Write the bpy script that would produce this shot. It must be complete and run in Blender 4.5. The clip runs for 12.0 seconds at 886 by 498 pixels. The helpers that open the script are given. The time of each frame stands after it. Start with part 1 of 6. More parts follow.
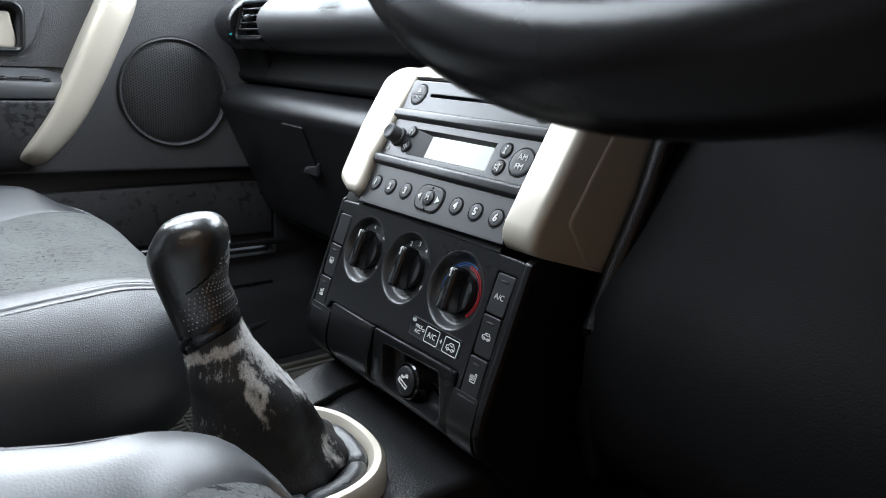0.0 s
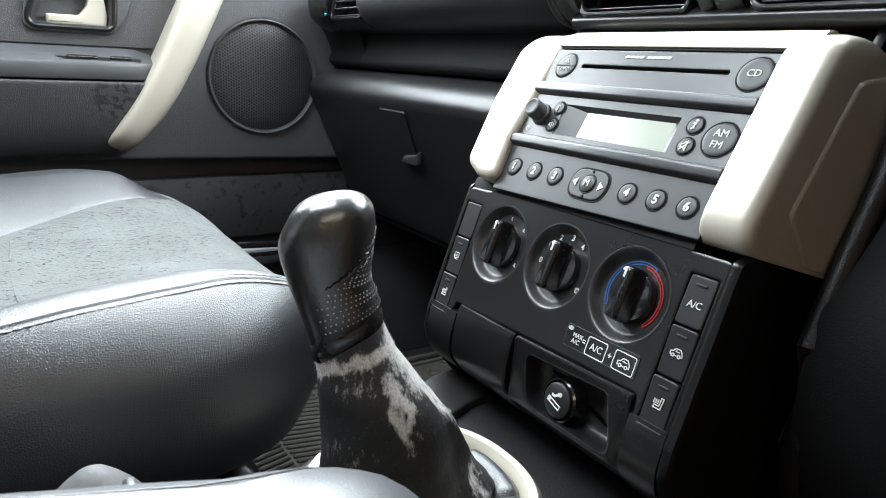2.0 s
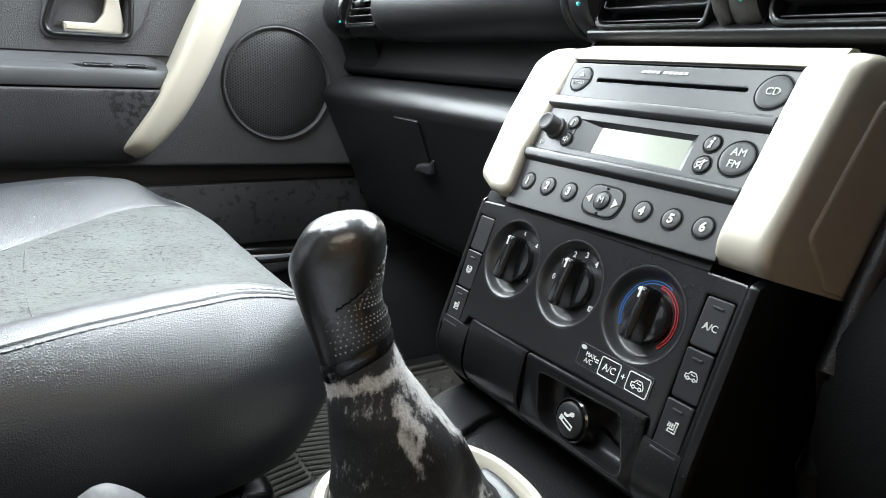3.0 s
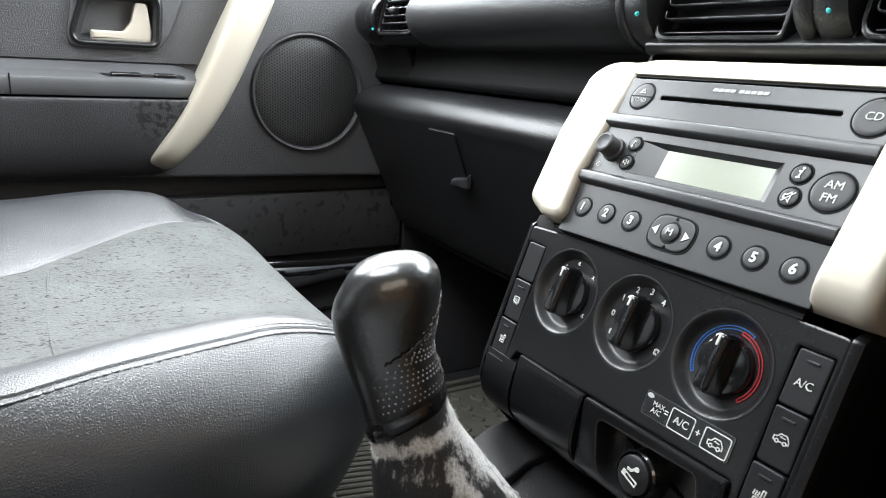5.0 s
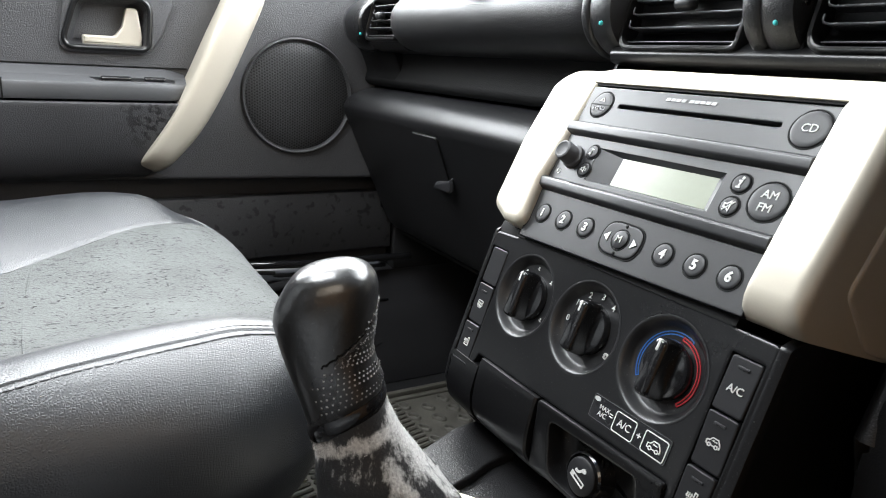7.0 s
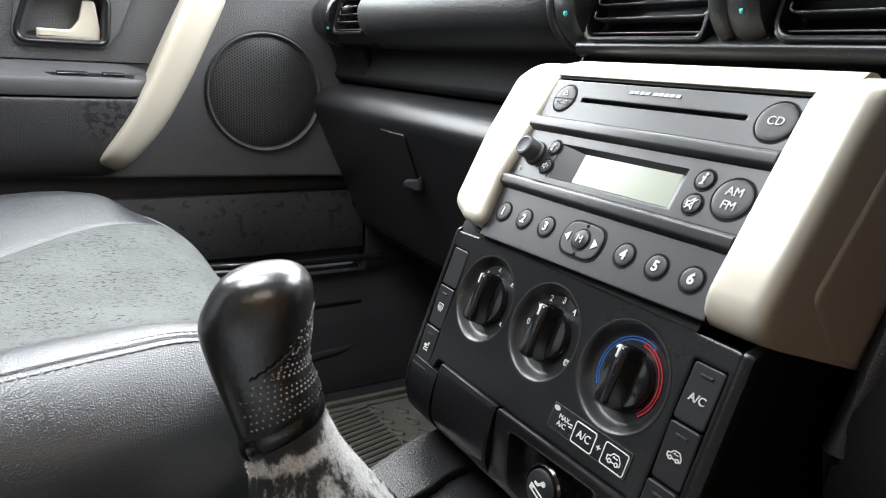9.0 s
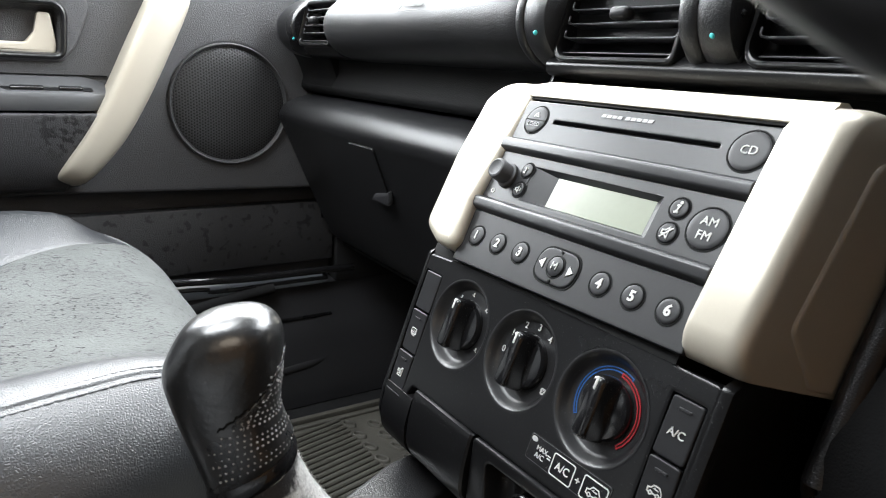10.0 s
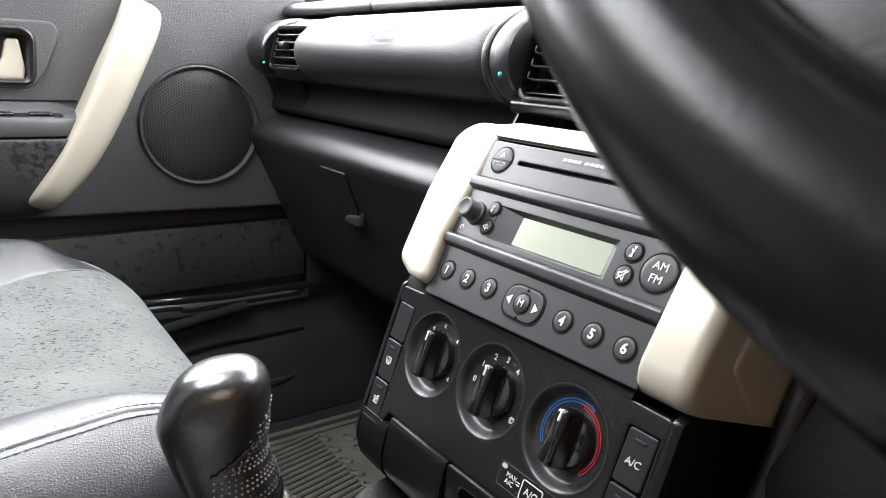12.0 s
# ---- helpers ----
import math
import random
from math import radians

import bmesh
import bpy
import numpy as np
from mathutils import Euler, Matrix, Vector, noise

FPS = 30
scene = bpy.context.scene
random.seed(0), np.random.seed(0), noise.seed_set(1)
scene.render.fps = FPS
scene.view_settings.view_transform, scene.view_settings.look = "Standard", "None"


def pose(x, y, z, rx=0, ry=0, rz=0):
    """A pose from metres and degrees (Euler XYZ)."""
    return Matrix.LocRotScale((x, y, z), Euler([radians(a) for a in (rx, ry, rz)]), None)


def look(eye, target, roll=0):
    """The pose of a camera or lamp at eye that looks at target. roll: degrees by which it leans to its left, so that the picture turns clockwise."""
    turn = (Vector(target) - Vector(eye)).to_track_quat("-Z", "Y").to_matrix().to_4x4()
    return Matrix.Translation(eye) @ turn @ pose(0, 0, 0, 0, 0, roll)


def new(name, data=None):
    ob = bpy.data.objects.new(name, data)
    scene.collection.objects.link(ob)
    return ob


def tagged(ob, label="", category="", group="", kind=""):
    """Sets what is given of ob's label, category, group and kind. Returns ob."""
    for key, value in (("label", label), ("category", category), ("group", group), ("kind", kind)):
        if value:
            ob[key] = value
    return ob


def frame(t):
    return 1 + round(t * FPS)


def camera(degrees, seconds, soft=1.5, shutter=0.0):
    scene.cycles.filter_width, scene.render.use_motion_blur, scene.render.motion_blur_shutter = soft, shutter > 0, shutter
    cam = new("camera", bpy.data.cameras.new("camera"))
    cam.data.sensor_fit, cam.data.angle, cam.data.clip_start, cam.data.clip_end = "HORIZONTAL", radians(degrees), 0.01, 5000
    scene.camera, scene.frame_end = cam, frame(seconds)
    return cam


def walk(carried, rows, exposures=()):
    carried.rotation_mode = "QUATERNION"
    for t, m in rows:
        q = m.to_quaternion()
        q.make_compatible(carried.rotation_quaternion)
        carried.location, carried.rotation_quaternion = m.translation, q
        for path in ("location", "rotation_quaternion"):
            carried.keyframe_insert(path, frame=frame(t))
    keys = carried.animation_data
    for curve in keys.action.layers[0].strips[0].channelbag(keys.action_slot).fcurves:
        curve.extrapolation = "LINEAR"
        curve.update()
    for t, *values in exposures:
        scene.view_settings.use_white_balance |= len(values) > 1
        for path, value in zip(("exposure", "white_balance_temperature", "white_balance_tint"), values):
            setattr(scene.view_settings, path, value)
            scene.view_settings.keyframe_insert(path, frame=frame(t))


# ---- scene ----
cam = camera(65.9, 12.0, soft=0.75)
cam.data.dof.use_dof, cam.data.dof.focus_distance, cam.data.dof.aperture_fstop = True, 0.55, 20.0
PATH = [
    (0, (0.436, -0.307, 0.644), (-1.079, 0.889, 0.121), 2.8),
    (0.1, (0.414, -0.302, 0.632), (-1.106, 0.888, 0.108), 2.9),
    (0.2, (0.398, -0.303, 0.621), (-1.125, 0.882, 0.094), 2.8),
    (0.3, (0.382, -0.303, 0.611), (-1.144, 0.876, 0.084), 2.9),
    (0.5, (0.358, -0.305, 0.602), (-1.181, 0.858, 0.077), 2.9),
    (1, (0.337, -0.31, 0.608), (-1.229, 0.82, 0.088), 3.0),
    (1.5, (0.34, -0.319, 0.608), (-1.248, 0.78, 0.088), 3.0),
    (2, (0.332, -0.317, 0.613), (-1.273, 0.754, 0.089), 3.0),
    (2.5, (0.332, -0.313, 0.624), (-1.285, 0.742, 0.101), 3.0),
    (3, (0.327, -0.313, 0.622), (-1.301, 0.725, 0.099), 3.1),
    (3.2, (0.326, -0.315, 0.622), (-1.304, 0.716, 0.093), 3.1),
    (4.8, (0.281, -0.315, 0.63), (-1.374, 0.679, 0.107), 3.1),
    (5, (0.281, -0.307, 0.631), (-1.38, 0.678, 0.108), 3.1),
    (5.5, (0.285, -0.302, 0.638), (-1.378, 0.676, 0.111), 3.1),
    (6, (0.289, -0.292, 0.636), (-1.38, 0.678, 0.111), 3.1),
    (6.5, (0.301, -0.282, 0.637), (-1.37, 0.684, 0.113), 3.2),
    (7, (0.306, -0.282, 0.639), (-1.369, 0.677, 0.114), 3.2),
    (7.2, (0.306, -0.283, 0.639), (-1.372, 0.673, 0.118), 3.4),
    (8.8, (0.294, -0.258, 0.635), (-1.364, 0.728, 0.105), 3.4),
    (9, (0.296, -0.253, 0.635), (-1.358, 0.742, 0.11), 3.3),
    (9.5, (0.282, -0.251, 0.647), (-1.349, 0.782, 0.124), 3.1),
    (10, (0.284, -0.249, 0.649), (-1.324, 0.822, 0.129), 3.1),
    (10.5, (0.284, -0.252, 0.647), (-1.304, 0.849, 0.13), 3.1),
    (11, (0.281, -0.252, 0.668), (-1.294, 0.866, 0.147), 2.9),
    (11.5, (0.293, -0.254, 0.686), (-1.273, 0.879, 0.172), 3.0),
    (12, (0.297, -0.262, 0.679), (-1.259, 0.883, 0.164), 3.0),
]
walk(cam, [(t, look(eye, target, roll)) for t, eye, target, roll in PATH], ((0.0, -0.22, 6000, 8), (0.5, 0.28, 6100, 6), (1.0, 0.36, 6150, 5), (1.5, 0.42, 6150, 5), (3.0, 0.44, 6250, 5), (5.0, 0.36, 6400, 8), (7.0, 0.30, 6450, 9), (10.5, 0.25, 6450, 9), (12.0, 0.42, 6550, 11)))


# ---- world and light ----
world = bpy.data.worlds.new("sky")
scene.world = world
world.use_nodes = True
wn = world.node_tree.nodes
sky = wn.new("ShaderNodeTexSky")
sky.sky_type, sky.sun_disc = "NISHITA", False
sky.sun_elevation, sky.sun_rotation = radians(42), radians(-70)
world.node_tree.links.new(sky.outputs[0], wn["Background"].inputs[0])
wn["Background"].inputs[1].default_value = 0.10

sun = new("sun", bpy.data.lights.new("sun", "SUN"))
sun.data.energy, sun.data.angle, sun.data.color = 0.8, radians(20), (1.0, 0.97, 0.92)
sun.matrix_world = look((-3, 1.2, 3), (0, 0, 0.4))


def window_light(name, eye, target, w, h, watts, colour):
    lamp = new(name, bpy.data.lights.new(name, "AREA"))
    lamp.data.shape, lamp.data.size, lamp.data.size_y = "RECTANGLE", w, h
    lamp.data.energy, lamp.data.color = watts, colour
    lamp.matrix_world = look(eye, target)
    return lamp


# daylight that enters through the windscreen, the passenger's window and the sunroof
window_light("windscreen_daylight", (-0.26, 0.36, 1.00), (-0.22, -0.25, 0.35), 0.94, 0.46, 19.0, (0.94, 0.97, 1.0))
window_light("side_window_daylight", (-0.745, -0.075, 1.00), (0.1, -0.075, 0.82), 0.73, 0.40, 15.0, (0.95, 0.98, 1.0))
window_light("sunroof_daylight", (-0.30, -0.46, 1.30), (-0.27, -0.38, 0.4), 0.48, 0.50, 12.0, (0.95, 0.98, 1.0))
window_light("driver_window_daylight", (0.735, -0.62, 1.04), (-0.3, -0.35, 0.45), 0.62, 0.30, 1.7, (1.0, 0.84, 0.64))


# ---- materials ----
def material(name, colour, rough, metal=0.0, grain=0.0, grain_size=400.0, vary=0.25, vary_size=6.0, kind="noise", sheen=0.0, coat=0.0, spec=0.5, dust=0.0):
    """A surface with colour variation at two scales, uneven gloss and a fine relief."""
    m = bpy.data.materials.new(name)
    m.use_nodes = True
    nt = m.node_tree
    n, l = nt.nodes, nt.links
    b = n["Principled BSDF"]
    tc = n.new("ShaderNodeTexCoord")
    big = n.new("ShaderNodeTexNoise")
    big.inputs["Scale"].default_value, big.inputs["Detail"].default_value = vary_size, 6
    small = n.new("ShaderNodeTexNoise")
    small.inputs["Scale"].default_value, small.inputs["Detail"].default_value = grain_size * 0.7, 3
    l.new(tc.outputs["Object"], big.inputs["Vector"]), l.new(tc.outputs["Object"], small.inputs["Vector"])
    add = n.new("ShaderNodeMath")
    add.operation = "MULTIPLY_ADD"
    add.inputs[1].default_value = 0.45
    l.new(small.outputs["Fac"], add.inputs[0]), l.new(big.outputs["Fac"], add.inputs[2])
    ramp = n.new("ShaderNodeMapRange")
    ramp.inputs["From Min"].default_value, ramp.inputs["From Max"].default_value = 0.35, 1.1
    ramp.inputs["To Min"].default_value, ramp.inputs["To Max"].default_value = 1 - vary, 1 + vary
    l.new(add.outputs[0], ramp.inputs["Value"])
    mul = n.new("ShaderNodeMix")
    mul.data_type, mul.blend_type = "RGBA", "MULTIPLY"
    mul.inputs["Factor"].default_value = 1.0
    mul.inputs["A"].default_value = (*colour, 1)
    l.new(ramp.outputs[0], mul.inputs["B"])
    out = mul.outputs["Result"]
    if dust:
        d = n.new("ShaderNodeTexNoise")
        d.inputs["Scale"].default_value, d.inputs["Detail"].default_value = 900.0, 2
        dm = n.new("ShaderNodeMapRange")
        dm.inputs["From Min"].default_value, dm.inputs["From Max"].default_value = 0.66, 0.78
        dm.inputs["To Max"].default_value = dust
        l.new(tc.outputs["Object"], d.inputs["Vector"]), l.new(d.outputs["Fac"], dm.inputs["Value"])
        mix = n.new("ShaderNodeMix")
        mix.data_type = "RGBA"
        mix.inputs["B"].default_value = (0.35, 0.35, 0.34, 1)
        l.new(dm.outputs[0], mix.inputs["Factor"]), l.new(out, mix.inputs["A"])
        out = mix.outputs["Result"]
    l.new(out, b.inputs["Base Color"])
    rr = n.new("ShaderNodeMapRange")
    rr.inputs["To Min"].default_value, rr.inputs["To Max"].default_value = max(rough - 0.07, 0.03), min(rough + 0.09, 1)
    l.new(big.outputs["Fac"], rr.inputs["Value"]), l.new(rr.outputs[0], b.inputs["Roughness"])
    b.inputs["Metallic"].default_value = metal
    b.inputs["Specular IOR Level"].default_value = spec
    b.inputs["Sheen Weight"].default_value = sheen
    b.inputs["Coat Weight"].default_value, b.inputs["Coat Roughness"].default_value = coat, 0.12
    if grain:
        if kind == "pebble":
            warp = n.new("ShaderNodeTexNoise")
            warp.inputs["Scale"].default_value, warp.inputs["Detail"].default_value = grain_size * 0.5, 3
            va = n.new("ShaderNodeMix")
            va.data_type, va.blend_type = "RGBA", "ADD"
            va.inputs["Factor"].default_value = 1.1 / grain_size
            l.new(tc.outputs["Object"], warp.inputs["Vector"])
            l.new(tc.outputs["Object"], va.inputs["A"]), l.new(warp.outputs["Color"], va.inputs["B"])
            v = n.new("ShaderNodeTexVoronoi")
            v.feature = "DISTANCE_TO_EDGE"
            v.inputs["Scale"].default_value, v.inputs["Randomness"].default_value = grain_size, 1.0
            l.new(va.outputs["Result"], v.inputs["Vector"])
            flat = n.new("ShaderNodeMapRange")
            flat.interpolation_type = "SMOOTHSTEP"
            flat.inputs["From Max"].default_value = 0.36
            l.new(v.outputs["Distance"], flat.inputs["Value"])
            height = flat.outputs[0]
        elif kind == "hide":
            warp = n.new("ShaderNodeTexNoise")
            warp.inputs["Scale"].default_value, warp.inputs["Detail"].default_value = grain_size * 0.35, 2
            va = n.new("ShaderNodeMix")
            va.data_type, va.blend_type = "RGBA", "ADD"
            va.inputs["Factor"].default_value = 0.9 / grain_size
            l.new(tc.outputs["Object"], warp.inputs["Vector"])
            l.new(tc.outputs["Object"], va.inputs["A"]), l.new(warp.outputs["Color"], va.inputs["B"])
            heights = []
            for size, share in ((1.0, 0.7), (2.1, 0.3)):
                v = n.new("ShaderNodeTexVoronoi")
                v.feature = "F1"
                v.inputs["Scale"].default_value, v.inputs["Randomness"].default_value = grain_size * size, 1.0
                l.new(va.outputs["Result"], v.inputs["Vector"])
                dome = n.new("ShaderNodeMath")
                dome.operation, dome.inputs[1].default_value = "POWER", 1.6
                l.new(v.outputs["Distance"], dome.inputs[0])
                inv = n.new("ShaderNodeMath")
                inv.operation, inv.inputs[1].default_value = "MULTIPLY", -share
                l.new(dome.outputs[0], inv.inputs[0])
                heights.append(inv.outputs[0])
            both = n.new("ShaderNodeMath")
            l.new(heights[0], both.inputs[0]), l.new(heights[1], both.inputs[1])
            height = both.outputs[0]
        else:
            g = n.new("ShaderNodeTexNoise")
            g.inputs["Scale"].default_value, g.inputs["Detail"].default_value = grain_size, 4
            l.new(tc.outputs["Object"], g.inputs["Vector"])
            height = g.outputs["Fac"]
        bump = n.new("ShaderNodeBump")
        bump.inputs["Strength"].default_value, bump.inputs["Distance"].default_value = grain, {"hide": 0.40, "pebble": 0.12}.get(kind, 0.6) / grain_size
        l.new(height, bump.inputs["Height"]), l.new(bump.outputs[0], b.inputs["Normal"])
    return m


def bsdf(m):
    return m.node_tree.nodes["Principled BSDF"]


DASH = material("grained_dash_plastic", (0.0105, 0.0105, 0.0115), 0.37, grain=0.52, grain_size=780, kind="hide", spec=0.58)
PAD = material("soft_airbag_skin", (0.0105, 0.0105, 0.0115), 0.42, grain=0.52, grain_size=780, kind="hide", spec=0.42)
DOOR = material("door_plastic", (0.047, 0.047, 0.050), 0.46, grain=0.9, grain_size=620, kind="hide", dust=0.22, vary=0.4, spec=0.6)
SMOOTH = material("satin_black_plastic", (0.0060, 0.0060, 0.0066), 0.28, grain=0.10, grain_size=900, dust=0.3, spec=0.48)
RADIO = material("dark_grey_radio_plastic", (0.016, 0.0165, 0.018), 0.33, grain=0.10, grain_size=1200, spec=0.46)
RIDGE = material("charcoal_ledge_plastic", (0.026, 0.026, 0.028), 0.32, grain=0.08, grain_size=1200)
GLOSS = material("glossy_black_plastic", (0.010, 0.010, 0.011), 0.12, grain=0.03, grain_size=600, coat=0.4, dust=0.2)
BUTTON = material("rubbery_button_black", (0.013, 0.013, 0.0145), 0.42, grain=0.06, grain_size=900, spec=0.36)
SILVER = material("champagne_silver_paint", (0.565, 0.522, 0.436), 0.36, metal=0.34, grain=0.05, grain_size=1500, vary=0.06, vary_size=9)
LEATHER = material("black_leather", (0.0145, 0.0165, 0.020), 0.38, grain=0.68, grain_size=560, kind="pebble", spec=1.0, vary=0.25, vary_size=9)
# the leather again, lighter: the light on the driver's bolster is painted in
SOFT = material("lightened_smooth_leather", (0.066, 0.069, 0.074), 0.36, grain=0.2, grain_size=520, kind="pebble", spec=0.9, vary=0.15)
KNOB = material("polished_knob_leather", (0.015, 0.015, 0.0155), 0.27, grain=0.14, grain_size=260, spec=1.0, coat=0.10, dust=0.2)
WHEEL = material("wheel_leather", (0.007, 0.006, 0.0065), 0.27, grain=0.06, grain_size=700, kind="hide", spec=0.3)
RUBBER = material("dusty_mat_rubber", (0.078, 0.074, 0.063), 0.6, grain=0.3, grain_size=500, vary=0.5, vary_size=14, dust=0.35)
CARPET = material("black_carpet", (0.018, 0.018, 0.019), 0.95, grain=1.0, grain_size=900, vary=0.5, dust=0.1, spec=0.15)
PRINT = material("white_print", (0.62, 0.62, 0.60), 0.5, vary=0.05)
DIM = material("faded_grey_print", (0.42, 0.42, 0.42), 0.5, vary=0.1)
GRIP = material("grey_grip_rubber", (0.085, 0.085, 0.088), 0.6, grain=0.2, grain_size=900)
RED = material("red_print", (0.40, 0.022, 0.03), 0.45, vary=0.05)
BLUE = material("blue_print", (0.02, 0.13, 0.42), 0.45, vary=0.05)
TEAL = material("teal_dot", (0.05, 0.50, 0.50), 0.4, vary=0.05)
LCD = material("green_grey_display", (0.33, 0.355, 0.285), 0.20, vary=0.05, spec=0.6)
HOLE = material("dark_gap", (0.005, 0.005, 0.005), 0.7, vary=0.1, spec=0.15)
ROOF = material("grey_headlining", (0.35, 0.34, 0.33), 0.9, grain=0.3, grain_size=700)
# deeper black than the dash plastic, with the driver's footwell shade in its colour
KNEE = material("matt_black_knee_plastic", (0.0065, 0.0065, 0.007), 0.7, grain=0.4, grain_size=800, kind="hide", spec=0.15)
WELL = material("dial_well_plastic", (0.014, 0.014, 0.015), 0.36, grain=0.1, grain_size=900, spec=0.6, dust=0.25)
CREAM = material("grey_buckle_plastic", (0.095, 0.095, 0.098), 0.62, grain=0.2, grain_size=420)
# brown for the unseen driver's side, added to bounce warm light onto the bezel
TAN = material("warm_bounce_brown", (0.22, 0.112, 0.042), 0.85, grain=0.3, grain_size=700)
STEEL = material("bright_buckle_steel", (0.34, 0.34, 0.35), 0.36, metal=1.0, vary=0.1)
LIP = material("worn_shiny_plastic", (0.020, 0.020, 0.022), 0.30, grain=0.5, grain_size=500, kind="hide", spec=0.8)
FLEECE = material("pale_fleece_fibre", (0.62, 0.61, 0.59), 0.9, vary=0.2)
ARMREST = material("satin_grey_armrest", (0.062, 0.063, 0.066), 0.42, grain=0.15, grain_size=900, vary=0.3)


def suede():
    m = material("worn_grey_suede", (0.084, 0.089, 0.087), 0.95, grain=1.0, grain_size=520, vary=0.42, vary_size=14, sheen=0.08)
    nt = m.node_tree
    n, l = nt.nodes, nt.links
    tc = n.new("ShaderNodeTexCoord")
    mp = n.new("ShaderNodeMapping")
    mp.inputs["Rotation"].default_value = (0, 0, radians(-66))
    st = n.new("ShaderNodeMapping")
    st.inputs["Scale"].default_value = (0.6, 1.0, 1.0)
    t = n.new("ShaderNodeTexNoise")
    t.inputs["Scale"].default_value, t.inputs["Detail"].default_value, t.inputs["Distortion"].default_value = 250.0, 4, 1.4
    patch = n.new("ShaderNodeTexNoise")
    patch.inputs["Scale"].default_value, patch.inputs["Detail"].default_value = 16.0, 3
    bias = n.new("ShaderNodeMath")
    bias.operation, bias.inputs[1].default_value = "MULTIPLY_ADD", 0.16
    r = n.new("ShaderNodeMapRange")
    r.inputs["From Min"].default_value, r.inputs["From Max"].default_value = 0.682, 0.706
    r.inputs["To Min"].default_value, r.inputs["To Max"].default_value = 0.0, 1.0
    mix = n.new("ShaderNodeMix")
    mix.data_type = "RGBA"
    mix.inputs["B"].default_value = (0.006, 0.006, 0.0065, 1)
    old = bsdf(m).inputs["Base Color"].links[0].from_socket
    l.new(tc.outputs["Object"], mp.inputs["Vector"]), l.new(mp.outputs[0], st.inputs["Vector"]), l.new(st.outputs[0], t.inputs["Vector"])
    l.new(tc.outputs["Object"], patch.inputs["Vector"]), l.new(patch.outputs["Fac"], bias.inputs[0])
    l.new(t.outputs["Fac"], bias.inputs[2]), l.new(bias.outputs[0], r.inputs["Value"])
    l.new(r.outputs[0], mix.inputs["Factor"])
    l.new(old, mix.inputs["A"]), l.new(mix.outputs["Result"], bsdf(m).inputs["Base Color"])
    return m


def scuffed():
    """Black gaiter leather whose coat has flaked to a pale fleece where the mesh attribute wear is high."""
    m = material("flaking_gaiter_leather", (0.013, 0.013, 0.014), 0.55, grain=0.5, grain_size=700, dust=0.3)
    nt = m.node_tree
    n, l = nt.nodes, nt.links
    tc = n.new("ShaderNodeTexCoord")
    at = n.new("ShaderNodeAttribute")
    at.attribute_name = "wear"
    mp = n.new("ShaderNodeMapping")
    mp.inputs["Scale"].default_value = (1.0, 1.0, 0.38)
    t = n.new("ShaderNodeTexNoise")
    t.inputs["Scale"].default_value, t.inputs["Detail"].default_value, t.inputs["Roughness"].default_value = 260.0, 12, 0.78
    add = n.new("ShaderNodeMath")
    add.operation, add.inputs[1].default_value = "MULTIPLY_ADD", 2.4
    r = n.new("ShaderNodeMapRange")
    r.inputs["From Min"].default_value, r.inputs["From Max"].default_value = 1.56, 2.02
    fleece = n.new("ShaderNodeTexNoise")
    fleece.inputs["Scale"].default_value, fleece.inputs["Detail"].default_value = 700.0, 6
    tone = n.new("ShaderNodeMix")
    tone.data_type = "RGBA"
    tone.inputs["A"].default_value, tone.inputs["B"].default_value = (0.16, 0.16, 0.155, 1), (0.85, 0.84, 0.82, 1)
    l.new(tc.outputs["Object"], fleece.inputs["Vector"]), l.new(fleece.outputs["Fac"], tone.inputs["Factor"])
    mix = n.new("ShaderNodeMix")
    mix.data_type = "RGBA"
    l.new(tone.outputs["Result"], mix.inputs["B"])
    old = bsdf(m).inputs["Base Color"].links[0].from_socket
    l.new(tc.outputs["Object"], mp.inputs["Vector"]), l.new(mp.outputs[0], t.inputs["Vector"])
    l.new(t.outputs["Fac"], add.inputs[0]), l.new(at.outputs["Fac"], add.inputs[2])
    l.new(add.outputs[0], r.inputs["Value"]), l.new(r.outputs[0], mix.inputs["Factor"])
    l.new(old, mix.inputs["A"]), l.new(mix.outputs["Result"], bsdf(m).inputs["Base Color"])
    return m


